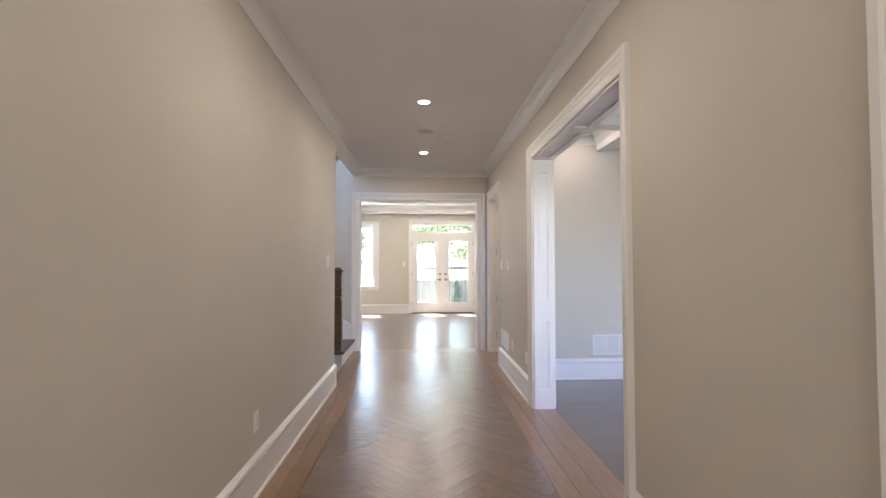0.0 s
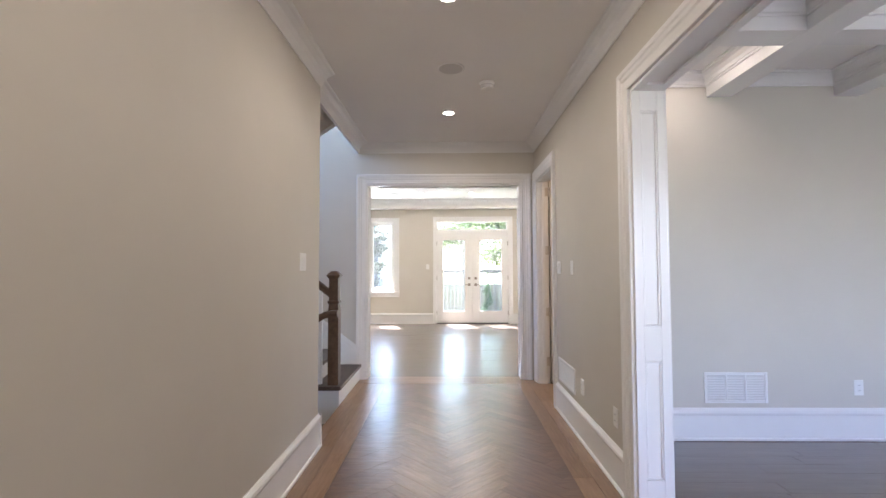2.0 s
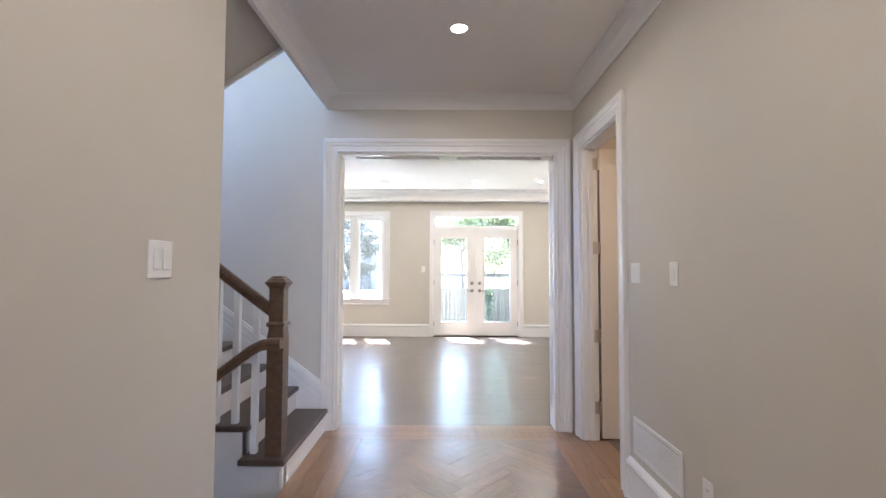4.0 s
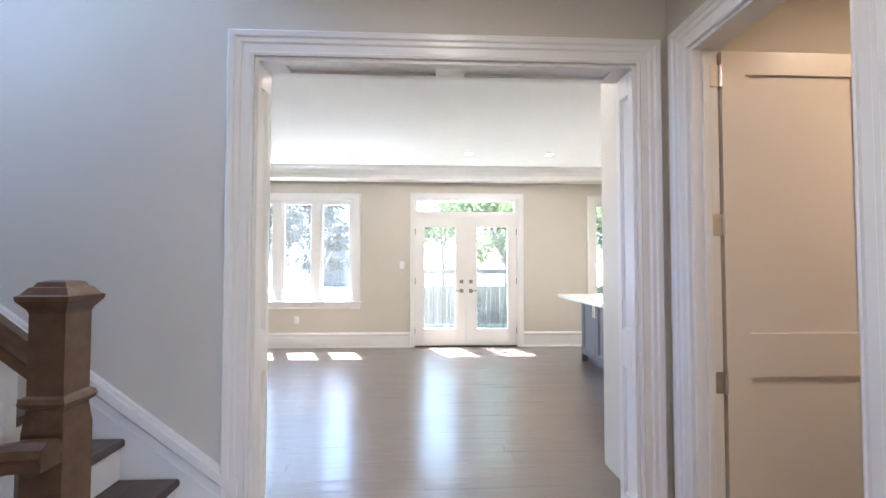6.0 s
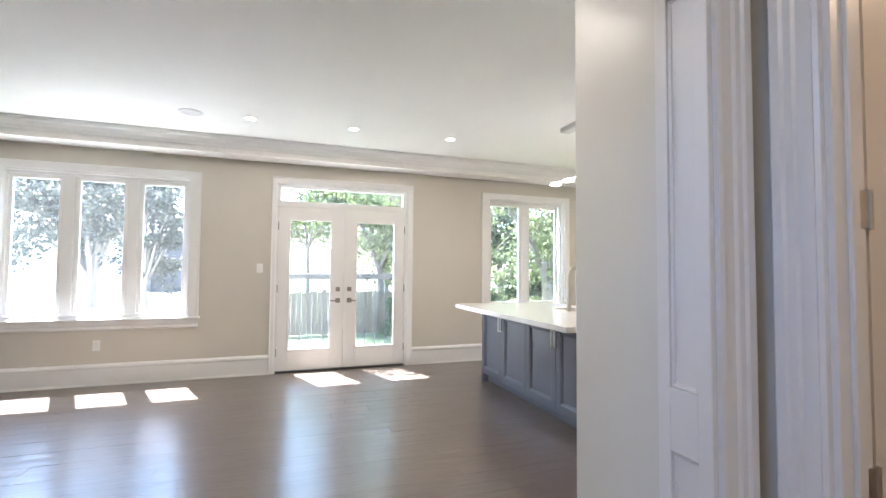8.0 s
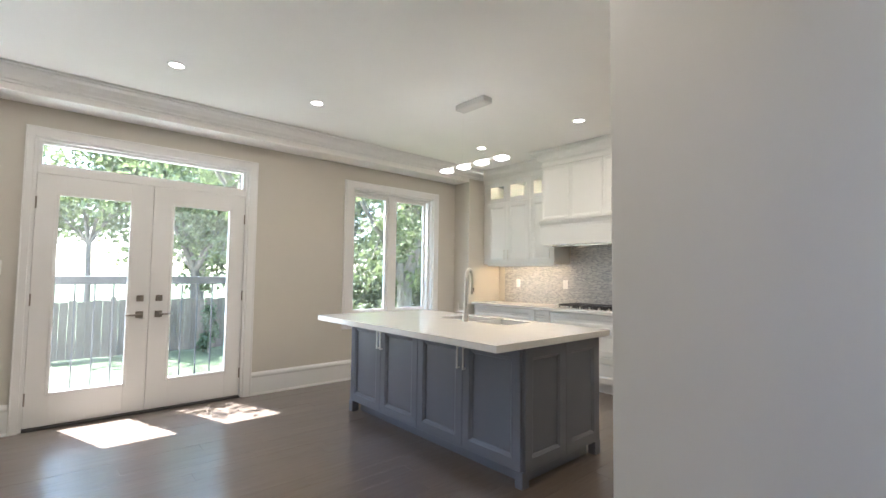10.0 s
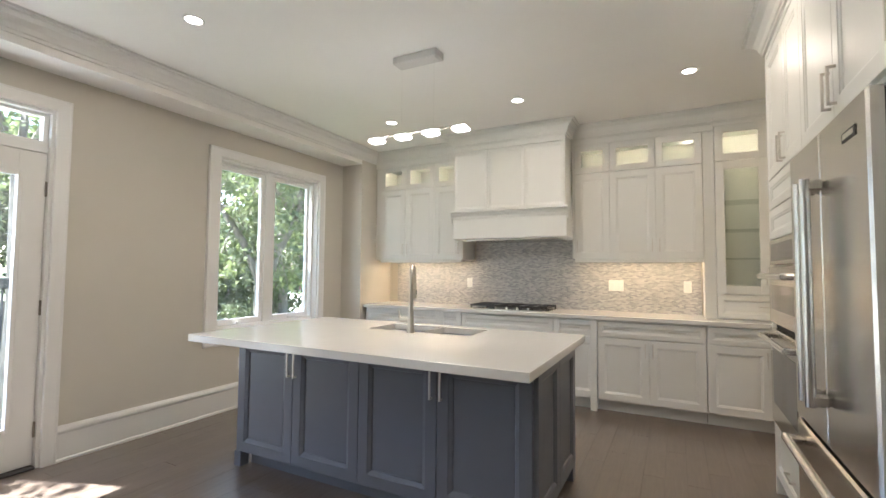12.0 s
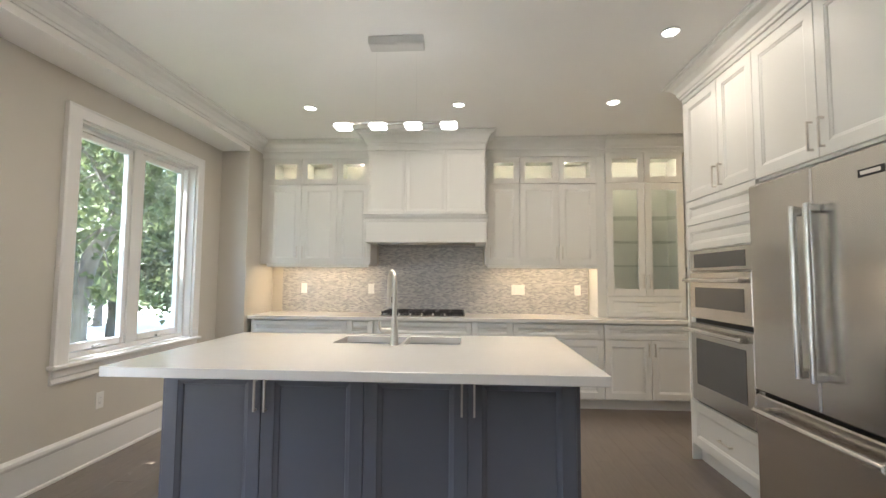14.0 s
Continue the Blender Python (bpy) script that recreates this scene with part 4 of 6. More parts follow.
MOSAIC = mosaic("mosaic_tile")
g = Geo().box((KE - 0.012, 7.35, CT), (KE - 0.001, 10.90, 1.45)).box((KE - 0.012, 8.54, 1.451), (KE - 0.001, 9.76, 1.74))
solid("backsplash", g, MOSAIC, "grey strip mosaic tile backsplash", "backsplash")
for y_, w_ in ((10.64, 0.07), (9.84, 0.07), (8.14, 0.15), (7.47, 0.07)):
    o = thing("outlet", (KE - 0.012, y_, 1.18), "white outlet on the tile backsplash", "outlet", "wall plates")
    part("plate", Geo().box((KE - 0.018, y_ - w_ / 2, 1.122), (KE - 0.012, y_ + w_ / 2, 1.238), 0.002), PLAST, o)
    for k in range(2 if w_ > 0.1 else 1):
        c = y_ + ((k - 0.5) * 0.07 if w_ > 0.1 else 0)
        part("receptacle", Geo().box((KE - 0.0205, c - 0.016, 1.147), (KE - 0.018, c + 0.016, 1.213), 0.001), TRIM, o)

# upper cabinets
UF, UZ0, UZ1, UZT = 4.32, 1.452, 2.335, 2.635
PUCK = glow("cabinet_light_strip", (1.0, 0.82, 0.58), 3.3)


def glazed_cell(t, u0, u1, z0, z1, at, back, frame_w=0.062):
    """Lit glazed front with a hollow behind it: frame and pane."""
    g = Geo()
    r = frame_w

    def bx(a, b, c, d):
        g.box(at(a, c, 0), at(b, d, 0.020), 0.0015)

    u0, u1 = u0 + 0.0015, u1 - 0.0015
    bx(u0, u0 + r, z0, z1)
    bx(u1 - r, u1, z0, z1)
    bx(u0 + r, u1 - r, z0, z0 + r)
    bx(u0 + r, u1 - r, z1 - r, z1)
    f = part("glazed_door", g, CABW, t)
    p = part("pane", Geo().box(at(u0 + r - 0.003, z0 + r - 0.003, 0.006), at(u1 - r + 0.003, z1 - r + 0.003, 0.010)), CABGL, f)
    p.visible_shadow = False
    return f


def hollow(u0, u1, z0, z1, front_, back_, th=0.016):
    g = Geo()
    g.box((front_, u0, z0), (back_, u0 + th, z1)).box((front_, u1 - th, z0), (back_, u1, z1))
    g.box((front_, u0 + th, z0), (back_, u1 - th, z0 + th)).box((front_, u0 + th, z1 - th), (back_, u1 - th, z1))
    g.box((back_ - th, u0 + th, z0 + th), (back_, u1 - th, z1 - th))
    return g


def upper_bank(us, pulls, label):
    t = thing("wall_cabinet", (UF + 0.15, (us[0] + us[-1]) / 2, UZ0), label, "cabinet", "white wall cabinets")
    part("body", Geo().box((UF, us[0], UZ0), (KE - 0.002, us[-1], UZ1 - 0.001), 0.001), CABW, t)
    part("light_rail", Geo().box((UF - 0.020, us[0], UZ0 - 0.032), (UF + 0.012, us[-1], UZ0 - 0.001), 0.004), CABW, t)
    at = xat(UF)
    for i in range(len(us) - 1):
        front(t, at, us[i], us[i + 1], UZ0 + 0.002, UZ1, CABW, "door", pulls[i])
        part("box", hollow(us[i] + 0.001, us[i + 1] - 0.001, UZ1 + 0.001, UZT, UF, KE - 0.002), CABW, t)
        glazed_cell(t, us[i], us[i + 1], UZ1 + 0.004, UZT - 0.002, at, KE)
        c = (us[i] + us[i + 1]) / 2
        part("light_strip", Geo().box((UF + 0.022, us[i] + 0.05, UZT - 0.024), (UF + 0.036, us[i + 1] - 0.05, UZT - 0.017)), PUCK, t, "slim warm cabinet light")
    return t


upper_bank([9.80, 10.165, 10.57, 10.945], [(9.832, 1.52, 9.832, 1.65), (10.57 - 0.032, 1.52, 10.57 - 0.032, 1.65), (10.57 + 0.032, 1.52, 10.57 + 0.032, 1.65)], "white wall cabinets with lit glass tops beside the window")
upper_bank([7.34, 7.735, 8.155, 8.50], [(7.735 - 0.032, 1.52, 7.735 - 0.032, 1.65), (7.735 + 0.032, 1.52, 7.735 + 0.032, 1.65), (8.468, 1.52, 8.468, 1.65)], "white wall cabinets with lit glass tops beside the hutch")
fp1 = thing("filler_panel", (UF, 7.285, CT), "white filler panel between cabinet and hutch", "cabinet panel")
part("panel", Geo().box((UF - 0.01, 7.245, CT), (KE - 0.002, 7.338, UZT), 0.002), CABW, fp1)
fp2 = thing("filler_panel", (UF, 10.98, UZ0), "white filler strip beside the wall", "cabinet panel")
part("panel", Geo().box((UF, 10.947, UZ0), (KE - 0.002, 11.028, UZT), 0.002), CABW, fp2)

# glazed hutch on the worktop
HF = 4.30
hu = thing("glazed_hutch", (HF + 0.15, 6.84, CT), "tall white hutch with glass doors and empty shelves", "cabinet")
hu0, hu1, hm = 6.44, 7.243, 6.842
part("box", hollow(hu0, hu1, 1.135, UZT + 0.03, HF, KE - 0.002), CABW, hu)
part("drawer_box", Geo().box((HF, hu0, CT), (KE - 0.002, hu1, 1.134), 0.001), CABW, hu)
at = xat(HF)
front(hu, at, hu0, hu1, CT + 0.012, 1.13, CABW, "drawer", (hm - 0.09, 1.03, hm + 0.09, 1.03), rail=0.045)
for u0, u1, hu_ in ((hu0, hm, hm - 0.03), (hm, hu1, hm + 0.03)):
    f = glazed_cell(hu, u0, u1, 1.138, UZ1 - 0.002, at, KE, 0.070)
    part("handle", bar_pull(lambda u, z, k: at(u, z, k + 0.020), hu_, 1.22, hu_, 1.36), NICKEL, f, "satin nickel bar pull")
    glazed_cell(hu, u0, u1, UZ1 + 0.004, UZT + 0.028, at, KE, 0.066)
    part("light_strip", Geo().box((HF + 0.020, u0 + 0.04, UZT + 0.003), (HF + 0.042, u1 - 0.04, UZT + 0.013)), PUCK, hu, "slim warm cabinet light")
for z in (1.45, 1.71, 1.975, UZ1 - 0.006):
    part("glass_shelf", Geo().box((HF + 0.03, hu0 + 0.017, z), (KE - 0.02, hu1 - 0.017, z + 0.008), 0.001), SHELFGL, hu, "clear glass shelf")

# crown over the wall cabinets and hood
for a, b, x_, z_ in ((9.78, 11.028, UF - 0.02, UZT), (7.245, 8.52, UF - 0.02, UZT), (6.42, 7.25, HF - 0.02, UZT + 0.03)):
    cg = Geo().box((x_, a, z_ + 0.001), (KE - 0.002, b, KC - 0.001))
    cg.run([(o, u) for o, u in CROWN], (x_, a, KC - 0.001), (x_, b, KC - 0.001), (-1, 0, 0))
    solid("trim_crown_cabinets_%d" % (1 + (a < 9) + (a < 7)), cg, CABW, "white frieze and crown above the cabinets", "moulding")

# range hood
hd = thing("range_hood", (4.3, 9.15, 1.67), "white panelled range hood with steel insert", "range hood")
h0, h1, hx = 8.535, 9.765, 4.035
part("chimney", Geo().box((hx, h0, 1.97), (KE - 0.002, h1, KC - 0.001), 0.001), CABW, hd)
at = xat(hx)
for a, b in ((h0, 8.945), (8.945, 9.36), (9.36, h1)):
    g = shaker(Geo(), at, a + 0.0015, b - 0.0015, 1.985, 2.635, 0.020, 0.02, 0.006)
    part("panel", g, CABW, hd)
g = Geo().run([(0, 0), (-0.02, 0), (-0.02, 0.03), (0.012, 0.036), (0.016, 0.06), (0.034, 0.085), (0.040, 0.105), (0.052, 0.108), (0.052, 0.125), (0, 0.125)], (hx - 0.0, h0 - 0.03, 1.855), (hx, h1 + 0.03, 1.855), (-1, 0, 0))
part("mantel", g, CABW, hd, "white moulded mantel shelf")
part("apron", Geo().box((hx - 0.006, h0 - 0.012, 1.675), (KE - 0.002, h1 + 0.012, 1.968), 0.003), CABW, hd)
for a, b in ((8.501, h0 - 0.013), (h1 + 0.013, 9.799)):
    part("side_filler", Geo().box((UF - 0.024, a + 0.0005, 1.46), (KE - 0.003, b, KC - 0.137)), CABW, hd)
part("steel_insert", Geo().box((hx + 0.06, h0 + 0.10, 1.655), (KE - 0.1, h1 - 0.10, 1.674), 0.004), STEEL, hd, "stainless hood insert")
zc = KC - 0.001
g = Geo().sweep(CROWN, [(UF - 0.02, h0, zc), (hx - 0.02, h0, zc), (hx - 0.02, h1, zc), (UF - 0.02, h1, zc)], [(0, -1, 0), (-1, -1, 0), (-1, 1, 0), (0, 1, 0)], [(0, 0, 1)] * 4)
g.box((hx - 0.02, h0, 2.64), (hx, h1, KC - 0.002), 0.002)
part("crown", g, CABW, hd)

# gas cooktop
ck = thing("gas_cooktop", (4.36, 9.2, CT), "stainless gas cooktop with black cast iron grates", "cooktop")
part("tray", Geo().box((4.13, 8.74, CT), (4.58, 9.64, CT + 0.012), 0.004), STEEL, ck)
for c in (8.90, 9.19, 9.48):
    g = Geo()
    for y in (c - 0.143, c - 0.009, c + 0.125):
        g.box((4.17, y, CT + 0.030), (4.57, y + 0.018, CT + 0.050), 0.003)
    for x in (4.17, 4.285, 4.37, 4.465, 4.555):
        g.box((x, c - 0.143, CT + 0.030), (x + 0.016, c + 0.143, CT + 0.050), 0.003)
    for x in (4.172, 4.556):
        for y in (c - 0.141, c + 0.127):
            g.box((x, y, CT + 0.012), (x + 0.013, y + 0.013, CT + 0.032), 0.002)
    part("grate", g, IRON, ck, "cast iron grate")
    for x in (4.29, 4.47):
        part("burner", Geo().cyl((x, c, CT + 0.012), (x, c, CT + 0.026), 0.038, 0.03, n=16), IRON, ck)
for k in range(5):
    part("knob", Geo().cyl((4.149, 8.95 + 0.12 * k, CT + 0.012), (4.149, 8.95 + 0.12 * k, CT + 0.036), 0.016, 0.013, n=14), STEEL, ck, "steel knob")

# tall run on the south wall: pantry, refrigerator, ovens
TF = 7.03
ty = yat(TF)
XA, XB, XC, XD = 0.647, 1.135, 2.085, 2.935
GT = "white tall cabinets"
pn = thing("pantry_cabinet", ((XA + XB) / 2, 6.8, 0), "tall white pantry cabinet with plain side panel", "cabinet", GT)
part("side_panel", Geo().box((XA, KS + 0.002, 0), (XA + 0.02, TF + 0.02, 2.66), 0.002), CABW, pn, "plain white end panel")
part("body", Geo().box((XA + 0.021, KS + 0.002, 0.10), (XB - 0.001, TF, 2.66), 0.001), CABW, pn)
part("toe_kick", Geo().box((XA + 0.021, TF - 0.08, 0), (XB, TF - 0.06, 0.10)), CABW, pn)
front(pn, ty, XA + 0.022, XB, 0.115, 1.878, CABW, "door", (XB - 0.075, 0.925, XB - 0.075, 1.065))
front(pn, ty, XA + 0.022, XB, 1.883, 2.655, CABW, "door", (XB - 0.075, 1.925, XB - 0.075, 2.07))

oc = thing("cabinet", ((XB + XC) / 2, 6.8, 1.87), "white cabinet above the refrigerator", "cabinet", GT)
part("body", Geo().box((XB, KS + 0.002, 1.87), (XC, TF, 2.66), 0.001), CABW, oc)
xm = 1.607
front(oc, ty, XB, xm, 1.885, 2.655, CABW, "door", (xm - 0.035, 1.925, xm - 0.035, 2.07))
front(oc, ty, xm, XC, 1.885, 2.655, CABW, "door", (xm + 0.035, 1.925, xm + 0.035, 2.07))

rf = thing("refrigerator", (1.61, 6.8, 0), "stainless french-door refrigerator with bar handles", "refrigerator")
RY, RD = TF + 0.02, 0.047
part("body", Geo().box((XB + 0.006, KS + 0.03, 0.03), (XC - 0.006, RY - 0.004, 1.845), 0.004), IRON, rf)
for a, b, s in ((XB + 0.006, 1.6025, 1), (1.6075, XC - 0.006, -1)):
    dd = part("door", Geo().box((a, RY, 0.70), (b, RY + RD, 1.842), 0.008), STEEL, rf)
    hx_ = 1.605 - 0.048 * s
    g = Geo().tube([(hx_, RY + RD + 0.057, 0.85), (hx_, RY + RD + 0.057, 1.66)], 0.0175, 14)
    hnd = part("handle", g, CHROME, dd, "round polished bar handle")
    for z in (0.875, 1.635):
        part("bracket", Geo().box((hx_ - 0.015, RY + RD - 0.001, z - 0.022), (hx_ + 0.015, RY + RD + 0.066, z + 0.022), 0.010), CHROME, dd)
fz = part("freezer_drawer", Geo().box((XB + 0.006, RY, 0.10), (XC - 0.006, RY + RD, 0.680), 0.008), STEEL, rf)
part("handle", Geo().tube([(XB + 0.09, RY + RD + 0.057, 0.61), (XC - 0.09, RY + RD + 0.057, 0.61)], 0.0175, 14), CHROME, fz, "round polished bar handle")
for x in (XB + 0.11, XC - 0.11):
    part("bracket", Geo().box((x - 0.022, RY + RD - 0.001, 0.594), (x + 0.022, RY + RD + 0.066, 0.626), 0.010), CHROME, fz)
part("kick_grille", Geo().box((XB + 0.01, RY, 0.02), (XC - 0.01, RY + 0.02, 0.095), 0.003), IRON, rf)
bd = part("badge", Geo().box((1.225, RY + RD, 1.728), (1.345, RY + RD + 0.003, 1.760), 0.001), IRON, rf, "small dark maker's badge")
part("badge_bars", Geo().box((1.238, RY + RD + 0.003, 1.736), (1.332, RY + RD + 0.004, 1.752)), CHROME, bd)

ov = thing("oven_cabinet", ((XC + XD) / 2, 6.8, 0), "white tall cabinet holding the built-in ovens", "cabinet", GT)
part("body", Geo().box((XC + 0.001, KS + 0.002, 0.10), (XD - 0.021, TF, 2.66), 0.001), CABW, ov)
part("side_panel", Geo().box((XD - 0.02, KS + 0.002, 0), (XD, TF + 0.02, 2.66), 0.002), CABW, ov)
part("toe_kick", Geo().box((XC, TF - 0.06, 0), (XD - 0.021, TF - 0.04, 0.10)), CABW, ov)
front(ov, ty, XC, XD - 0.02, 0.115, 0.43, CABW, "drawer", (2.40, 0.262, 2.54, 0.262))
front(ov, ty, XC, XD - 0.02, 1.525, 1.705, CABW, "drawer", rail=0.045)
front(ov, ty, XC, XD - 0.02, 1.708, 1.888, CABW, "drawer", rail=0.045)
om = 2.462
front(ov, ty, XC, om, 1.892, 2.655, CABW, "door", (om - 0.035, 1.925, om - 0.035, 2.07))
front(ov, ty, om, XD - 0.02, 1.892, 2.655, CABW, "door", (om + 0.035, 1.925, om + 0.035, 2.07))

O0, O1 = XC + 0.035, XD - 0.085


def oven_front(t, z0, z1, glass_z, handle_z, ctrl=None):
    d = part("oven_door", Geo().box((O0, TF + 0.001, z0), (O1, TF + 0.042, z1), 0.005), STEEL, t)
    part("window", Geo().box((O0 + 0.075, TF + 0.042, glass_z[0]), (O1 - 0.075, TF + 0.0445, glass_z[1]), 0.002), BLACKGL, d, "dark oven glass")
    if handle_z:
        part("handle", Geo().tube([(O0 + 0.02, TF + 0.095, handle_z), (O1 - 0.02, TF + 0.095, handle_z)], 0.0135, 14), CHROME, d, "round polished bar handle")
        for x in (O0 + 0.04, O1 - 0.04):
            part("bracket", Geo().box((x - 0.018, TF + 0.040, handle_z - 0.016), (x + 0.018, TF + 0.108, handle_z + 0.016), 0.010), CHROME, d)
    return d


mw = thing("speed_oven", (2.49, TF, 1.03), "stainless built-in speed oven with dark display", "oven")
part("control_panel", Geo().box((O0, TF + 0.001, 1.368), (O1, TF + 0.036, 1.515), 0.004), STEEL, mw)
part("display", Geo().box((O0 + 0.06, TF + 0.036, 1.392), (O1 - 0.06, TF + 0.0385, 1.490), 0.002), BLACKGL, mw, "dark glass display")
oven_front(mw, 1.035, 1.36, (1.115, 1.255), 1.305)
bo = thing("built_in_oven", (2.49, TF, 0.43), "stainless built-in wall oven with dark window", "oven")
oven_front(bo, 0.455, 1.0, (0.575, 0.895), 0.955)
part("vent_slot", Geo().box((O0 + 0.01, TF + 0.001, 1.003), (O1 - 0.01, TF + 0.012, 1.032)), SHADOWGAP, bo)
part("lower_slot", Geo().box((O0 + 0.01, TF + 0.001, 0.435), (O1 - 0.01, TF + 0.012, 0.452)), SHADOWGAP, bo)

cg = Geo().box((XA, KS + 0.002, 2.661), (XD, TF + 0.02, KC - 0.001))
cg.sweep(CROWN, [(XA, TF + 0.02, KC - 0.001), (XD, TF + 0.02, KC - 0.001), (XD, KS + 0.002, KC - 0.001)], [(0, 1, 0), (1, 1, 0), (1, 0, 0)], [(0, 0, 1)] * 3)
solid("trim_crown_tall_cabinets", cg, CABW, "white frieze and crown above the tall cabinets", "moulding")

# servery wall cabinets
sv = thing("wall_cabinet", (UF + 0.15, 5.5, UZ0), "white servery wall cabinets", "cabinet", "white wall cabinets")
part("body", Geo().box((UF, 4.55, UZ0), (KE - 0.002, 6.40, UZT), 0.001), CABW, sv)
for a, b in ((4.55, 5.01), (5.01, 5.47), (5.47, 5.93), (5.93, 6.40)):
    front(sv, xat(UF), a, b, UZ0, UZT, CABW, "door")
solid("backsplash_servery", Geo().box((KE - 0.012, 4.52, CT), (KE - 0.001, 6.40, 1.45)), MOSAIC, "grey strip mosaic tile in the servery", "backsplash")

# island
IX0, IX1, IY0, IY1, IZ = 1.66, 2.53, 8.175, 10.225, 0.862
isl = thing("kitchen_island", ((IX0 + IX1) / 2, 9.2, 0), "charcoal panelled kitchen island with paired doors", "kitchen island")
part("body", Geo().box((IX0, IY0, 0.10), (IX1, IY1, IZ), 0.002), CABD, isl)
part("toe_kick", Geo().box((IX0 + 0.07, IY0 + 0.05, 0), (IX1 - 0.07, IY1 - 0.05, 0.10)), CABD, isl)
for x, y in ((IX0 - 0.02, IY0 - 0.012), (IX0 - 0.02, IY1 - 0.048), (IX1 - 0.05, IY0 - 0.012), (IX1 - 0.05, IY1 - 0.048)):
    part("foot", Geo().box((x, y, 0), (x + 0.07, y + 0.06, 0.102), 0.003), CABD, isl)
at = xat(IX0)
w = [(8.18, 8.695, 8.695 - 0.03), (8.695, 9.205, 8.695 + 0.03), (9.205, 9.72, 9.72 - 0.026), (9.72, 10.22, 9.72 + 0.026)]
for a, b, h_ in w:
    front(isl, at, a, b, 0.102, 0.855, CABD, "door", (h_, 0.645, h_, 0.80), rail=0.066, inset=0.018, slope=0.018)
aty = lambda u, z, d: (u, IY0 - d, z)
for a, b in ((IX0, 2.10), (2.10, IX1)):
    part("end_panel", shaker(Geo(), aty, a + 0.001, b - 0.001, 0.102, 0.858, 0.018, 0.070, 0.0165, 0.012), CABD, isl)
aty2 = lambda u, z, d: (u, IY1 + d, z)
for a, b in ((IX0, 2.10), (2.10, IX1)):
    part("end_panel", shaker(Geo(), aty2, a + 0.001, b - 0.001, 0.102, 0.858, 0.018, 0.070, 0.0165, 0.012), CABD, isl)
for k in range(4):
    front(isl, lambda u, z, d: (IX1 + d, u, z), IY0 + 0.5125 * k, IY0 + 0.5125 * (k + 1), 0.102, 0.855, CABD, "door")

CX0, CX1, CY0, CY1 = 1.335, 2.60, 8.105, 10.315
S = (2.15, 2.50, 8.745, 9.525)
SM = 9.10
top = thing("island_countertop", ((CX0 + CX1) / 2, 9.2, IZ), "thick white quartz island top with sink cutout", "countertop")
g = Geo()
xs_, ys2, holes_ = [CX0, S[0], S[1], CX1], [CY0, S[2], SM - 0.008, SM + 0.008, S[3], CY1], [(1, 1), (1, 3)]
Z0, Z1 = IZ + 0.001, IZ + 0.046
for i in range(3):
    for j in range(5):
        if (i, j) in holes_:
            continue
        x0, x1, y0, y1 = xs_[i], xs_[i + 1], ys2[j], ys2[j + 1]
        for z in (Z0, Z1):
            g.add([(x0, y0, z), (x1, y0, z), (x1, y1, z), (x0, y1, z)], [(0, 1, 2, 3)])
        for di, dj, p, q in ((-1, 0, (x0, y0), (x0, y1)), (1, 0, (x1, y0), (x1, y1)), (0, -1, (x0, y0), (x1, y0)), (0, 1, (x0, y1), (x1, y1))):
            ni_, nj = i + di, j + dj
            if not (0 <= ni_ < 3 and 0 <= nj < 5) or (ni_, nj) in holes_:
                g.add([(*p, Z0), (*q, Z0), (*q, Z1), (*p, Z1)], [(0, 1, 2, 3)])
slab = part("slab", weld(g), QUARTZ, top)
bv = slab.modifiers.new("edge", "BEVEL")
bv.width, bv.segments, bv.limit_method = 0.004, 2, "ANGLE"
sk = thing("sink", (2.33, 9.13, IZ), "undermount stainless double-bowl sink", "sink")
for a, b in ((S[2], SM - 0.008), (SM + 0.008, S[3])):
    g = Geo()
    x0, x1, zb, zt, t_ = S[0], S[1], 0.70, IZ, 0.004
    g.box((x0 - 0.02, a - 0.012, zb - t_), (x1 + 0.02, b + 0.012, zb))
    g.box((x0 - t_, a - t_, zb), (x0, b + t_, zt)).box((x1, a - t_, zb), (x1 + t_, b + t_, zt))
    g.box((x0, a - t_, zb), (x1, a, zt)).box((x0, b, zb), (x1, b + t_, zt))
    part("bowl", g, STEELS, sk)
    part("drain", Geo().cyl(((x0 + x1) / 2, (a + b) / 2, zb), ((x0 + x1) / 2, (a + b) / 2, zb + 0.004), 0.045, n=20), CHROME, sk)
fc = thing("kitchen_faucet", (2.09, 9.135, Z1), "tall brushed nickel pull-down faucet", "faucet")
fx, fy, fz_ = 2.095, 9.135, Z1
part("base", Geo().cyl((fx, fy, fz_), (fx, fy, fz_ + 0.012), 0.028, 0.026, n=20).cyl((fx, fy, fz_ + 0.012), (fx, fy, fz_ + 0.15), 0.026, 0.018, n=20), NICKEL, fc)
dx, dy = 0.92, 0.39
arc = [(fx, fy, fz_ + 0.13), (fx, fy, fz_ + 0.24), (fx, fy, fz_ + 0.35)]
for k in range(1, 13):
    a = math.pi * k / 12
    r_ = 0.075
    arc.append((fx + dx * r_ * (1 - math.cos(a)), fy + dy * r_ * (1 - math.cos(a)), fz_ + 0.35 + r_ * math.sin(a) * 1.15))
arc.append((fx + dx * 0.15, fy + dy * 0.15, fz_ + 0.31))
part("spout", Geo().tube(arc, 0.0140, 14), NICKEL, fc)
ex, ey = fx + dx * 0.15, fy + dy * 0.15
part("spray_head", Geo().cyl((ex, ey, fz_ + 0.325), (ex, ey, fz_ + 0.22), 0.0145, 0.0175, n=16), NICKEL, fc)
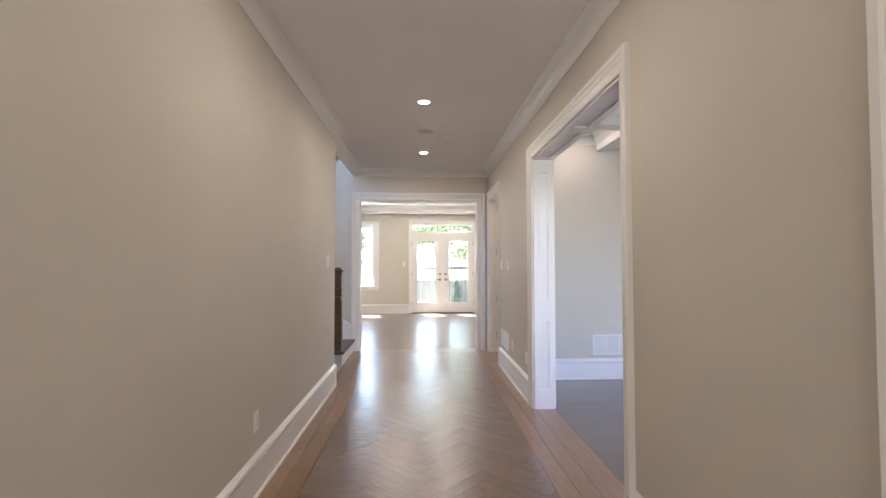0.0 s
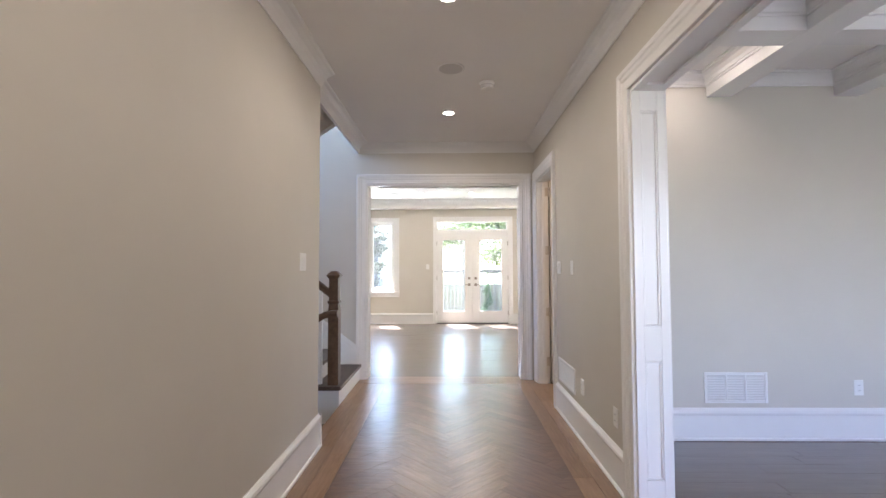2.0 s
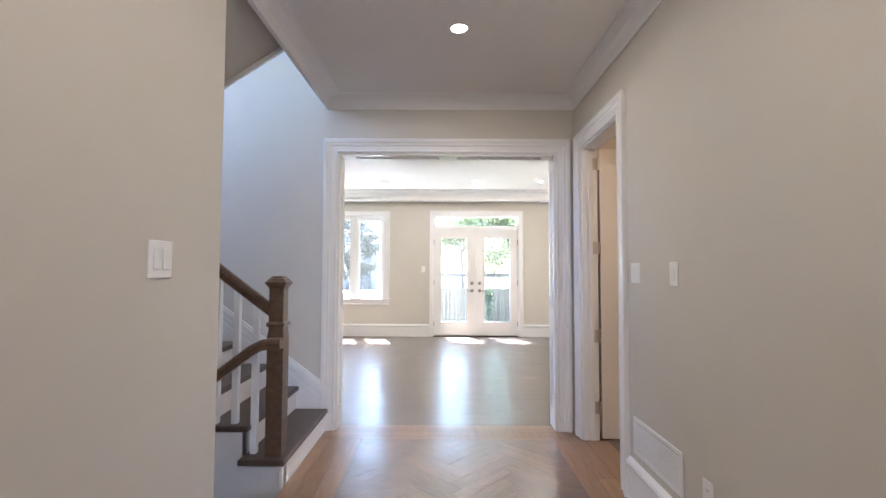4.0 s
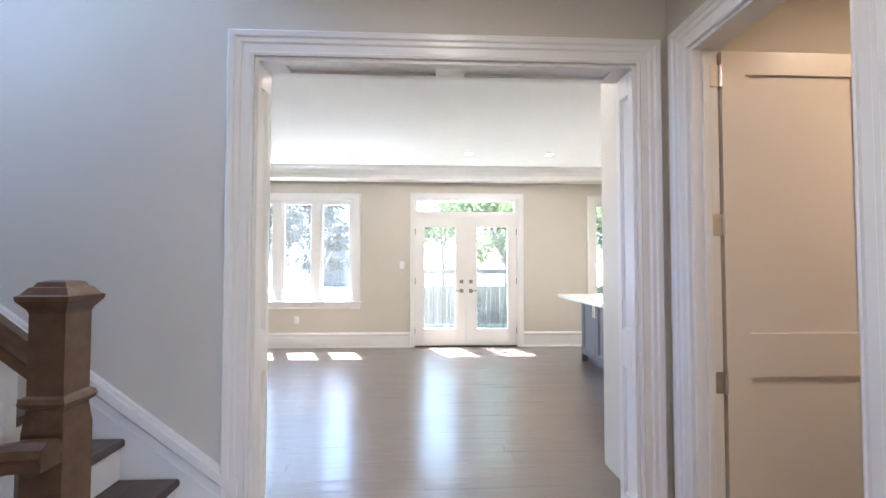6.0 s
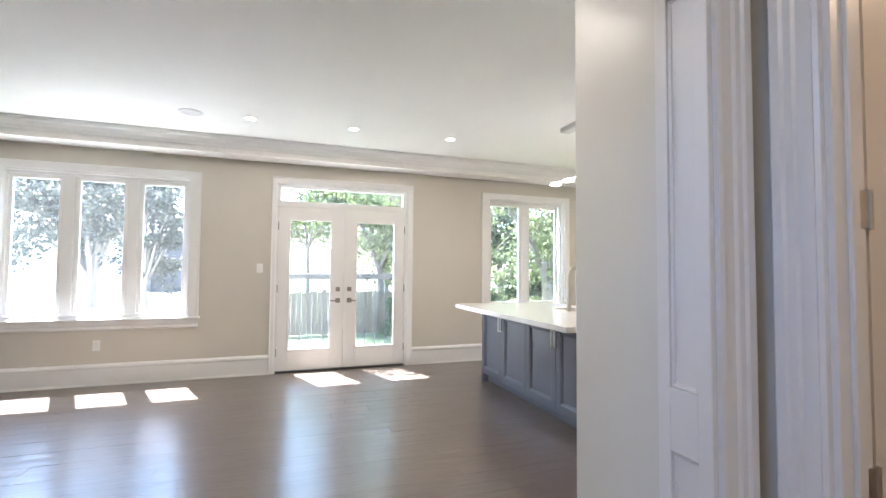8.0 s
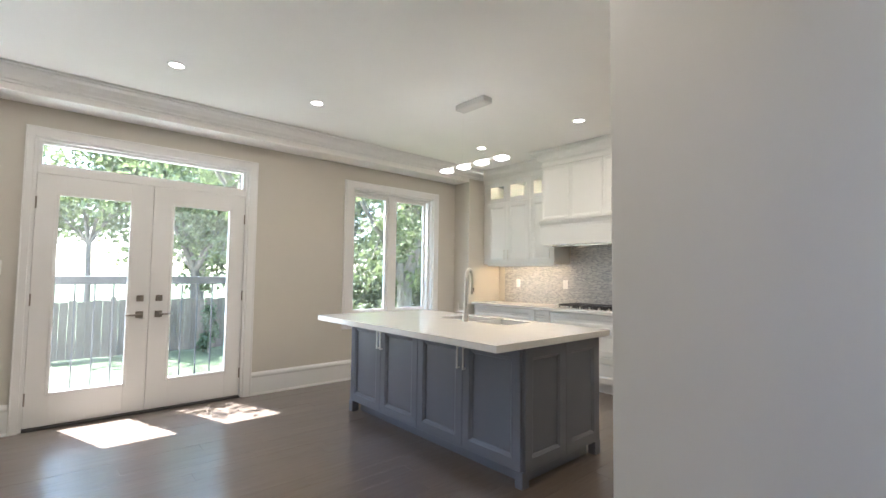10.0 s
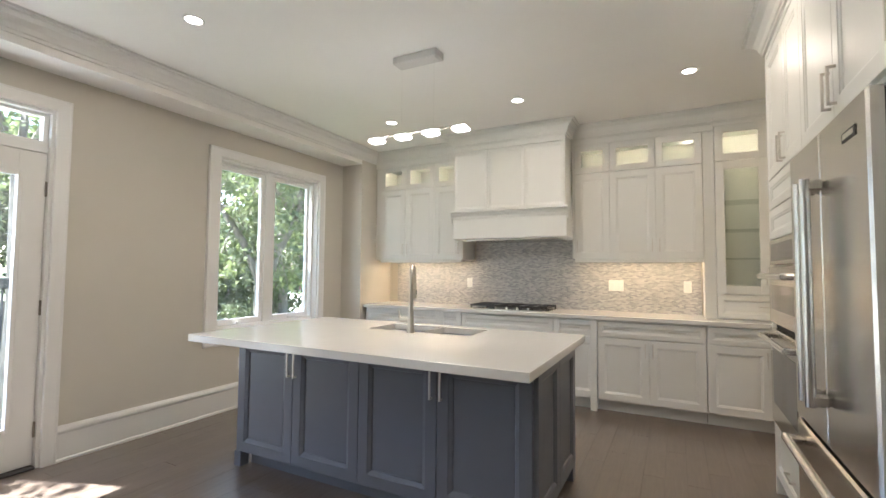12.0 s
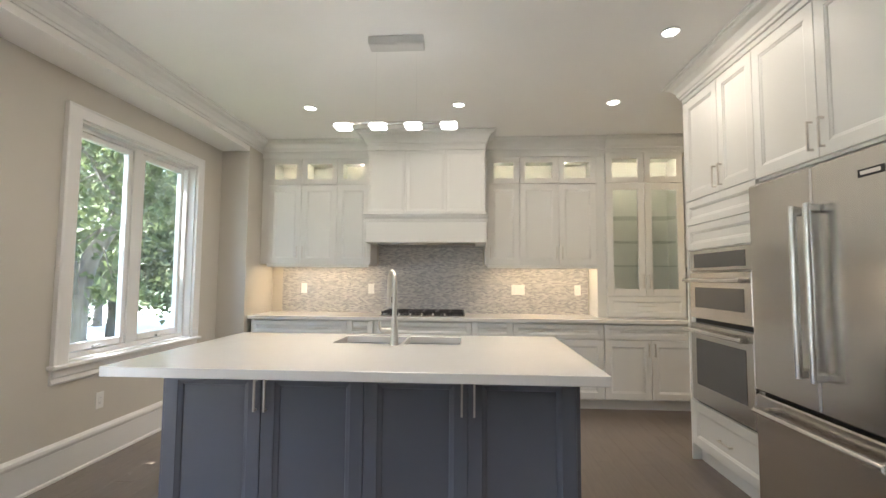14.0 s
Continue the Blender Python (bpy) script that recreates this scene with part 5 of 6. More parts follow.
part("spray_button", Geo().box((ex - 0.004, ey - 0.019, fz_ + 0.245), (ex + 0.004, ey - 0.015, fz_ + 0.280)), SHADOWGAP, fc)
part("lever", Geo().tube([(fx, fy + 0.010, fz_ + 0.085), (fx, fy + 0.075, fz_ + 0.085), (fx - 0.004, fy + 0.086, fz_ + 0.098), (fx - 0.010, fy + 0.092, fz_ + 0.150)], [0.017, 0.017, 0.009, 0.006], 10), NICKEL, fc)

# linear pendant over the island
pl = thing("linear_pendant", (2.19, 9.16, KC), "slim linear pendant with four glowing glass blocks", "pendant light")
px, pz = 2.19, 2.262
part("canopy", Geo().box((px - 0.055, 8.985, KC - 0.052), (px + 0.055, 9.335, KC - 0.0005), 0.004), ALU, pl, "satin silver rectangular canopy")
part("canopy_plate", Geo().box((px - 0.045, 9.0, KC - 0.056), (px + 0.045, 9.32, KC - 0.052), 0.001), ALU, pl)
part("bar", Geo().box((px - 0.012, 8.80, pz + 0.016), (px + 0.012, 9.52, pz + 0.030), 0.002), CHROME, pl)
for y in (9.03, 9.29):
    part("cable", Geo().cyl((px, y, pz + 0.03), (px, y, KC - 0.05), 0.0004, n=6), CHROME, pl)
PEND = glow("pendant_block", (1.0, 0.96, 0.90), 0.9)
for k in range(4):
    y = 8.823 + 0.2247 * k
    part("light_block", Geo().box((px - 0.046, y - 0.052, pz - 0.013), (px + 0.042, y + 0.052, pz + 0.014), 0.008), PEND, pl, "glowing frosted glass block")

# strip lights below the wall cabinets
for y in (10.37, 7.92):
    lamp = area_lamp("under_cabinet_light", (4.45, y, UZ0 - 0.006), (4.45, y, 0), 0.05, 1.1, UNDER_W, (1.0, 0.72, 0.42))
    lamp.matrix_world = pose(4.45, y, UZ0 - 0.006, 0, 0, 0)
lamp = area_lamp("pendant_glow", (px, 9.16, pz - 0.03), (px, 9.16, 0), 0.09, 0.8, 1.0, (1.0, 0.88, 0.72))
lamp.matrix_world = pose(px, 9.16, pz - 0.03, 0, 0, 0)


# ---- lamps and fittings ----
WARM = (1.0, 0.82, 0.64)
COOL = (0.47, 0.56, 1.0)


def pot_light(x, y, z, watts, grp, color=WARM):
    p = thing("recessed_light", (x, y, z), "lit round recessed ceiling light with white ring", "ceiling light", grp)
    g = Geo()
    n = 28
    prof = [(0.062, 0.0), (0.062, -0.004), (0.050, -0.007), (0.046, -0.004), (0.043, 0.004)]
    vs = [(x + r * math.cos(2 * math.pi * i / n), y + r * math.sin(2 * math.pi * i / n), z + h) for r, h in prof for i in range(n)]
    fs = [(k * n + i, k * n + (i + 1) % n, (k + 1) * n + (i + 1) % n, (k + 1) * n + i) for k in range(len(prof) - 1) for i in range(n)]
    g.add(vs, fs, True)
    part("trim_ring", g, TRIM, p)
    part("lens", Geo().cyl((x, y, z - 0.0035), (x, y, z + 0.004), 0.047, n=28), BULB, p, "glowing lens")
    lamp = area_lamp("pot_lamp", (x, y, z - 0.012), (x, y, 0), 0.085, 0.085, watts, color, "DISK")
    return p


BULB = glow("lamp_lens", (1.0, 0.93, 0.82), 2.5)
for y in (1.38, 3.26, 5.10):
    pot_light(-0.372, y, HC, HALL_W, "hall recessed lights")
for x, y in ((-0.97, 7.52), (0.11, 7.52), (-0.95, 10.20), (0.08, 10.17), (1.19, 10.15), (3.31, 10.13), (3.29, 8.79), (3.29, 7.46), (2.18, 7.46), (-3.0, 7.52), (-3.0, 10.15)):
    pot_light(x, y, KC, KITCH_W, "kitchen and living room recessed lights")
pot_light(1.28, 3.96, 2.80, 0.20, "dining recessed lights", (1.0, 0.80, 0.66))
pot_light(1.8, 5.3, 2.72, 0.92, "powder room lights", (1.0, 0.67, 0.41))
pot_light(3.6, 5.6, KC, 1.6, "servery lights", (1.0, 0.72, 0.38))


def speaker(x, y, z, r, label):
    s = thing("ceiling_speaker", (x, y, z), label, "speaker", "ceiling speakers")
    n = 32
    prof = [(r, 0.0), (r, -0.005), (r - 0.008, -0.009), (r - 0.014, -0.006)]
    vs = [(x + q * math.cos(2 * math.pi * i / n), y + q * math.sin(2 * math.pi * i / n), z + h) for q, h in prof for i in range(n)]
    part("rim", Geo().add(vs, [(k * n + i, k * n + (i + 1) % n, (k + 1) * n + (i + 1) % n, (k + 1) * n + i) for k in range(3) for i in range(n)], True), TRIM, s)
    part("grille", Geo().cyl((x, y, z - 0.006), (x, y, z), r - 0.013, n=32), GRILLE, s, "pale perforated grille")


GRILLE = paint("speaker_grille", (0.62, 0.61, 0.60), 0.6, 0.05, 900, 0.6)
speaker(-0.353, 4.145, HC, 0.10, "white round ceiling speaker in the hall")
speaker(-1.50, 7.51, KC, 0.11, "white round ceiling speaker in the living room")
speaker(-1.49, 10.22, KC, 0.11, "white round ceiling speaker by the windows")

sd = thing("smoke_detector", (-0.066, 4.42, HC), "white round smoke detector on the hall ceiling", "smoke detector")
part("base", Geo().cyl((-0.066, 4.42, HC), (-0.066, 4.42, HC - 0.016), 0.062, n=28), PLAST, sd)
part("body", Geo().cyl((-0.066, 4.42, HC - 0.016), (-0.066, 4.42, HC - 0.046), 0.056, 0.046, n=28), PLAST, sd)
g = Geo().cyl((-0.066, 4.42, HC - 0.022), (-0.066, 4.42, HC - 0.029), 0.0572, 0.0555, n=28)
part("vent_band", g, GRILLE, sd)


def wall_plate(name, axis, a, face, u, z, kind_, label, wide=0.07, tall=0.115):
    def at(du, dz, d):
        return (a + face * d, u + du, z + dz) if axis == "x" else (u + du, a + face * d, z + dz)

    category = "light switch" if kind_ == "switch" else "outlet"
    t = thing(name, at(0, 0, 0), label, category, "wall plates")
    part("plate", Geo().box(at(-wide / 2, -tall / 2, 0), at(wide / 2, tall / 2, 0.006), 0.002), PLAST, t)
    n = max(1, round(wide / 0.07) if wide > 0.09 else 1)
    for i in range(n):
        c = (i - (n - 1) / 2) * 0.046
        if kind_ == "switch":
            part("rocker", Geo().box(at(c - 0.016, -0.033, 0.006), at(c + 0.016, 0.033, 0.010), 0.002), TRIM, t)
        else:
            part("receptacle", Geo().box(at(c - 0.016, -0.033, 0.006), at(c + 0.016, 0.033, 0.008), 0.001), TRIM, t)
            g = Geo()
            for zz_ in (-0.018, 0.018):
                for s in (-0.006, 0.006):
                    g.box(at(c + s - 0.001, zz_ - 0.004, 0.007), at(c + s + 0.001, zz_ + 0.004, 0.0085))
            part("slots", g, SHADOWGAP, t)


wall_plate("light_switch", "x", HW, 1, 3.845, 1.345, "switch", "white double switch on the hall wall", 0.115)
wall_plate("outlet", "x", HW, 1, 1.92, 0.42, "outlet", "white outlet low on the hall wall")
wall_plate("light_switch", "x", HE, -1, 5.015, 1.30, "switch", "white double switch beside the narrow doorway", 0.115)
wall_plate("light_switch", "x", HE, -1, 4.59, 1.30, "switch", "white single switch on the hall wall")
wall_plate("outlet", "x", HE, -1, 4.345, 0.40, "outlet", "white outlet above the hall baseboard")
wall_plate("outlet", "x", HE, -1, 3.66, 0.40, "outlet", "white outlet beside the dining casing")
wall_plate("outlet", "y", DN, -1, 2.71, 0.39, "outlet", "white outlet on the dining wall")
wall_plate("light_switch", "y", KN, -1, -0.875, 1.31, "switch", "white switch beside the garden doors")
wall_plate("outlet", "y", KN, -1, -2.53, 0.44, "outlet", "white outlet under the wide window")
wall_plate("outlet", "y", KN, -1, 2.55, 0.42, "outlet", "white outlet under the kitchen window")


def vent(axis, a, face, u0, u1, z0, z1, bays, label):
    def at(u, z, d):
        return (a + face * d, u, z) if axis == "x" else (u, a + face * d, z)

    t = thing("return_air_grille", at((u0 + u1) / 2, z0, 0), label, "vent", "return air grilles")
    g = Geo()
    m = 0.022
    g.box(at(u0, z0, 0), at(u0 + m, z1, 0.010), 0.003).box(at(u1 - m, z0, 0), at(u1, z1, 0.010), 0.003)
    g.box(at(u0 + m, z0, 0), at(u1 - m, z0 + m, 0.010), 0.003).box(at(u0 + m, z1 - m, 0), at(u1 - m, z1, 0.010), 0.003)
    w = (u1 - u0 - 2 * m) / bays
    for i in range(1, bays):
        g.box(at(u0 + m + i * w - 0.006, z0 + m, 0), at(u0 + m + i * w + 0.006, z1 - m, 0.009), 0.002)
    part("frame", g, TRIM, t)
    part("backing", Geo().box(at(u0 + m, z0 + m, 0.0005), at(u1 - m, z1 - m, 0.002)), GRILLE, t)
    k = 0
    z = z0 + m + 0.006
    while z < z1 - m - 0.006:
        part("slat", Geo().box(at(u0 + m, z, 0.002), at(u1 - m, z + 0.006, 0.007), 0.001), TRIM, t)
        z += 0.0125


vent("y", DN, -1, 1.556, 2.03, 0.275, 0.505, 3, "white louvred return grille on the dining wall")
vent("x", HE, -1, 4.54, 5.06, 0.285, 0.49, 1, "white louvred return grille on the hall wall")

# daylight through the unseen windows of the dining room and the stairwell
wd = thing("window_3", (2.9, -1.06, 0.7), "wide dining room window with white frame", "window", "", "structure")
part("window_frame", Geo().box((1.5, -1.10, 0.7), (1.56, -1.02, 2.4)).box((4.24, -1.10, 0.7), (4.3, -1.02, 2.4)).box((1.56, -1.10, 0.7), (4.24, -1.02, 0.76)).box((1.56, -1.10, 2.34), (4.24, -1.02, 2.4)), TRIM, wd)
area_lamp("dining_window_light", (2.9, -1.05, 1.55), (2.9, 4, 1.3), 2.6, 1.55, DINING_W, (0.95, 0.62, 1.0))
ws = thing("window_4", (STW - 0.06, 5.2, 2.9), "high stairwell window with white frame", "window", "", "structure")
part("window_frame", Geo().box((STW - 0.1, 4.45, 2.9), (STW - 0.02, 4.51, 4.7)).box((STW - 0.1, 5.89, 2.9), (STW - 0.02, 5.95, 4.7)), TRIM, ws)
area_lamp("stair_window_light", (STW - 0.04, 5.2, 3.8), (0, 5.2, 3.0), 1.35, 1.7, STAIR_W, COOL)
# fill lamp added in front of the closed south wall to brighten the hall
area_lamp("entry_fill_light", (-0.35, -2.68, 1.5), (-0.35, 4, 1.4), 1.5, 2.0, ENTRY_W, (1.0, 0.90, 0.78))


# ---- garden ----
GZ = -0.60


def grass_mat():
    m, t, p = nodes_of("lawn")
    v = coords(t)
    t.links.new(ramp(t, noise_of(t, v, 1.1, 8, 0.7), [(0.3, (0.050, 0.072, 0.030)), (0.55, (0.095, 0.125, 0.055)), (0.8, (0.165, 0.190, 0.095))]), p.inputs["Base Color"])
    p.inputs["Roughness"].default_value = 0.9
    t.links.new(bump_of(t, noise_of(t, v, 60, 4), 0.8, 0.03), p.inputs["Normal"])
    return m


def leaf_mat(name, c0, c1):
    m, t, p = nodes_of(name)
    geo = t.nodes.new("ShaderNodeNewGeometry")
    col = ramp(t, geo.outputs["Random Per Island"], [(0.0, c0), (1.0, c1)])
    t.links.new(col, p.inputs["Base Color"])
    p.inputs["Roughness"].default_value = 0.45
    tl = t.nodes.new("ShaderNodeBsdfTranslucent")
    t.links.new(col, tl.inputs[0])
    mx = t.nodes.new("ShaderNodeMixShader")
    mx.inputs[0].default_value = 0.45
    t.links.new(p.outputs[0], mx.inputs[1])
    t.links.new(tl.outputs[0], mx.inputs[2])
    t.links.new(mx.outputs[0], t.nodes["Material Output"].inputs[0])
    return m


LAWN = grass_mat()
LEAF = leaf_mat("leaves_green", (0.096, 0.122, 0.047), (0.186, 0.216, 0.097))
LEAF2 = leaf_mat("leaves_deep", (0.070, 0.088, 0.040), (0.145, 0.168, 0.082))
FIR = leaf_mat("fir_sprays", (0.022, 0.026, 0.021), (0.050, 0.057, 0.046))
CEDAR = leaf_mat("cedar_sprays", (0.045, 0.085, 0.035), (0.10, 0.16, 0.07))
BARK = timber("bark", [(0.25, (0.10, 0.085, 0.07)), (0.7, (0.24, 0.21, 0.18))], (6, 6, 1), 0.9, 5, 0.8, 0.02, 2.0, False, 0.1)
FENCEW = timber("fence_boards_weathered", [(0.25, (0.10, 0.080, 0.060)), (0.6, (0.16, 0.130, 0.100)), (0.9, (0.22, 0.185, 0.148))], (9, 9, 1), 0.85, 6, 0.4, 0.004, 1.5, True, 0.2)
PATIO = paint("patio_concrete", (0.68, 0.66, 0.63), 0.85, 0.10, 60, 0.4, 0.004)
SIDING = paint("shed_siding_blue", (0.016, 0.018, 0.027), 0.7, 0.1, 40, 0.3)
ROOF = paint("roof_shingle", (0.10, 0.10, 0.105), 0.9, 0.2, 30, 0.6, 0.01)

g = Geo()
R = 260.0
n = 48
g.add([(R * math.cos(2 * math.pi * i / n), R * math.sin(2 * math.pi * i / n), GZ) for i in range(n)], [tuple(range(n))])
solid("ground", g, LAWN, "sunlit lawn with patchy shade", "lawn")
solid("patio", Geo().box((-20.0, 11.485, GZ), (-2.2, 42.0, GZ + 0.06), 0.01), PATIO, "pale sunlit concrete paving beside the lawn", "pavement")
solid("driveway", Geo().box((10.5, 15.0, GZ), (26.0, 40.0, GZ + 0.05), 0.01), PATIO, "pale sunlit concrete drive past the trees", "pavement")

dk = thing("deck_landing", (0.15, 11.9, GZ), "small grey deck landing outside the garden doors", "deck")
for k in range(6):
    part("deck_board", Geo().box((-1.05, 11.50 + 0.135 * k, -0.075), (1.40, 11.50 + 0.135 * k + 0.128, -0.045), 0.004), PATIO, dk)
part("skirt", Geo().box((-1.03, 12.25, GZ), (1.38, 12.29, -0.076), 0.004), PATIO, dk)
part("frame_beam", Geo().box((-1.0, 11.6, GZ), (-0.9, 12.2, -0.076)).box((1.25, 11.6, GZ), (1.35, 12.2, -0.076)), PATIO, dk)
rl = thing("deck_railing", (0.15, 12.22, -0.045), "dark metal railing with thin pickets", "railing")
part("top_rail", Geo().box((-1.05, 12.19, 1.15), (1.40, 12.26, 1.235), 0.006), RAILM, rl)
part("bottom_rail", Geo().box((-1.05, 12.205, 0.02), (1.40, 12.245, 0.055), 0.004), RAILM, rl)
k = 0
x = -0.98
while x < 1.38:
    part("picket", Geo().box((x - 0.007, 12.218, 0.055), (x + 0.007, 12.232, 1.15)), RAILM, rl)
    x += 0.158
for x in (-1.04, 1.385):
    part("post", Geo().box((x - 0.03, 12.195, -0.045), (x + 0.03, 12.255, 1.15), 0.004), RAILM, rl)

FY = 18.5
fe = thing("fence", (0, FY, GZ), "weathered low wooden board fence along the garden", "fence")
rg = random.Random(3)
bw = 0.142
fm = [Geo().box((-bw / 2 + 0.003, 0, 0), (bw / 2 - 0.003, 0.02, 1.18 + 0.016 * i), 0.003).mesh("fence_board", fix=False) for i in range(3)]
for me in fm:
    me.materials.append(FENCEW)
for k in range(57):
    ob = bpy.data.objects.new("board", fm[rg.randrange(3)])
    scene.collection.objects.link(ob)
    ob.parent = fe
    ob.location = (-2.1 + bw * k, rg.uniform(-0.006, 0.006), 0.03)
part("rail", Geo().box((-2.2, FY + 0.025, GZ + 0.25), (6.0, FY + 0.065, GZ + 0.34)).box((-2.2, FY + 0.025, GZ + 0.95), (6.0, FY + 0.065, GZ + 1.04)), FENCEW, fe)
for k in range(4):
    x = -2.1 + 2.68 * k
    part("post", Geo().box((x - 0.05, FY + 0.065, GZ), (x + 0.05, FY + 0.16, GZ + 1.30), 0.005), FENCEW, fe)


def leaves(centres, spread, per, size, seed, flat=0.55):
    """Many small bent leaves scattered round twig ends."""
    r = np.random.RandomState(seed)
    c = np.repeat(np.array(centres), per, axis=0)
    m = len(c)
    off = r.normal(0, 1, (m, 3))
    off /= np.maximum(np.linalg.norm(off, axis=1, keepdims=True), 1e-6)
    off *= (r.rand(m, 1) ** 0.5) * spread * r.uniform(0.6, 1.25, (m, 1))
    off[:, 2] *= flat
    p = c + off
    a = r.normal(0, 1, (m, 3))
    a[:, 2] -= 0.5
    a /= np.linalg.norm(a, axis=1, keepdims=True)
    b = np.cross(a, r.normal(0, 1, (m, 3)))
    b /= np.maximum(np.linalg.norm(b, axis=1, keepdims=True), 1e-6)
    nn = np.cross(a, b)
    s = size * r.uniform(0.6, 1.3, (m, 1))
    tip, base = p + a * s, p - a * s * 0.6
    l, q = p + b * s * 0.5 + nn * s * 0.14, p - b * s * 0.5 + nn * s * 0.14
    v = np.stack([base, l, tip, q], 1).reshape(-1, 3)
    f = [(4 * i, 4 * i + 1, 4 * i + 2, 4 * i + 3) for i in range(m)]
    return v, f


def tree(x, y, h, spread, seed, label, leaf=0.09, per=42, mat=None, fork=0.35, trunk=0.13, lean=(0, 0), y_min=-99.0):
    r = random.Random(seed)
    t = thing("tree", (x, y, GZ), label, "tree", "garden trees")
    g = Geo()
    zf = GZ + h * fork
    fx_, fy_ = x + lean[0], y + lean[1]
    g.tube([(x, y, GZ - 0.05), (x + lean[0] * 0.3 + 0.03, y + lean[1] * 0.3, GZ + h * fork * 0.5), (fx_, fy_, zf)], [trunk * 1.25, trunk, trunk * 0.85], 10)
    tips = []
    nb = 8
    for i in range(nb):
        a = 2 * math.pi * i / nb + r.uniform(-0.4, 0.4)
        reach = spread * r.uniform(0.55, 1.0)
        top_ = zf + (h * (1 - fork)) * r.uniform(0.12, 1.0)
        mid = (fx_ + math.cos(a) * reach * 0.45, fy_ + math.sin(a) * reach * 0.45, zf + (top_ - zf) * 0.55)
        end = (fx_ + math.cos(a) * reach, max(y_min, fy_ + math.sin(a) * reach), top_)
        g.tube([(fx_, fy_, zf - 0.1), mid, end], [trunk * 0.6, trunk * 0.36, trunk * 0.08], 7)
        for k in range(7):
            s = r.uniform(0.3, 1.0)
            q = [mid[j] * (1 - s) + end[j] * s if s > 0.4 else mid[j] for j in range(3)]
            e = (q[0] + r.uniform(-1, 1) * spread * 0.42, max(y_min, q[1] + r.uniform(-1, 1) * spread * 0.42), q[2] + r.uniform(-0.8, 0.5) * spread * 0.5)
            g.tube([tuple(q), e], [trunk * 0.16, trunk * 0.04], 5)
            tips += [e, tuple((q[j] + e[j]) / 2 for j in range(3))]
    part("trunk", g, BARK, t, "grey-brown trunk with limbs")
    v, f = leaves([(p_[0], max(p_[1], y_min), p_[2]) for p_ in tips], spread * 0.30, per, leaf, seed)
    me = bpy.data.meshes.new("crown")
    o = ORG[t]
    me.from_pydata((v - np.array(o)).tolist(), [], f)
    me.materials.append(mat or LEAF)
    ob = new("crown", me)
    ob.parent = t
    ORG[ob] = o
    tagged(ob, "loose green leaf crown")
    return t


def near_tree(x, y):
    """Old garden tree: short thick trunk, a sawn stub, limbs that lean away from the house."""
    r = random.Random(5)
    t = thing("tree", (x, y, GZ), "old garden tree with a sawn stub and leaning limbs", "tree", "garden trees")
    g = Geo()
    zf = 1.02
    g.tube([(x - 0.03, y, GZ - 0.05), (x - 0.02, y, GZ + 0.35), (x, y, GZ + 1.0), (x, y, zf + 0.05)], [0.20, 0.155, 0.14, 0.15], 14)
    limbs = [[(x, y, zf - 0.12), (x + 0.10, y - 0.10, 1.55), (x + 0.38, y - 0.30, 2.25), (x + 0.62, y - 0.38, 3.2), (x + 0.8, y - 0.2, 4.6)],
             [(x, y, zf - 0.05), (x - 0.16, y + 0.30, 1.75), (x - 0.55, y + 0.75, 2.7), (x - 1.0, y + 1.0, 4.2)],
             [(x + 0.36, y - 0.28, 2.2), (x - 0.1, y - 0.2, 2.75), (x - 0.75, y - 0.25, 3.15), (x - 1.5, y - 0.3, 3.6)],
             [(x + 0.45, y - 0.32, 2.5), (x + 1.1, y + 0.2, 3.0), (x + 1.9, y + 0.5, 3.7)],
             [(x + 0.62, y - 0.38, 3.2), (x + 0.1, y - 0.1, 3.9), (x - 0.4, y + 0.2, 4.9)]]
    rad = [[0.115, 0.10, 0.085, 0.06, 0.03], [0.075, 0.06, 0.045, 0.02], [0.04, 0.03, 0.024, 0.012], [0.05, 0.035, 0.015], [0.04, 0.03, 0.012]]
    for pts, rr_ in zip(limbs, rad):
        g.tube(pts, rr_, 10)
    tips = []
    for pts in limbs:
        for k in range(1, len(pts)):
            for _ in range(7):
                w = r.random()
                q = [pts[k - 1][j] * (1 - w) + pts[k][j] * w for j in range(3)]
                if q[2] < 1.5:
                    continue
                e = (q[0] + r.uniform(-1.0, 1.0), max(12.3, q[1] + r.uniform(-0.8, 1.1)), q[2] + r.uniform(-0.9, 0.6))
                g.tube([tuple(q), tuple((q[j] + e[j]) / 2 + r.uniform(-0.08, 0.08) for j in range(3)), e], [0.014, 0.009, 0.003], 5)
                tips += [e, tuple((q[j] + 2 * e[j]) / 3 for j in range(3))]
    part("trunk", g, BARK, t, "grey-brown trunk with limbs")
    part("stub", Geo().tube([(x - 0.02, y, zf - 0.1), (x - 0.13, y - 0.06, zf + 0.2), (x - 0.17, y - 0.09, zf + 0.46)], [0.085, 0.07, 0.062], 10), BARK, t, "sawn-off limb stub")
    v, f = leaves([p_ for p_ in tips if p_[2] > 1.0], 0.44, 34, 0.082, 5)
    me = bpy.data.meshes.new("crown")
    me.from_pydata((v - np.array(ORG[t])).tolist(), [], f)
    me.materials.append(LEAF)
    ob = new("crown", me)
    ob.parent = t
    tagged(ob, "loose green leaf crown")


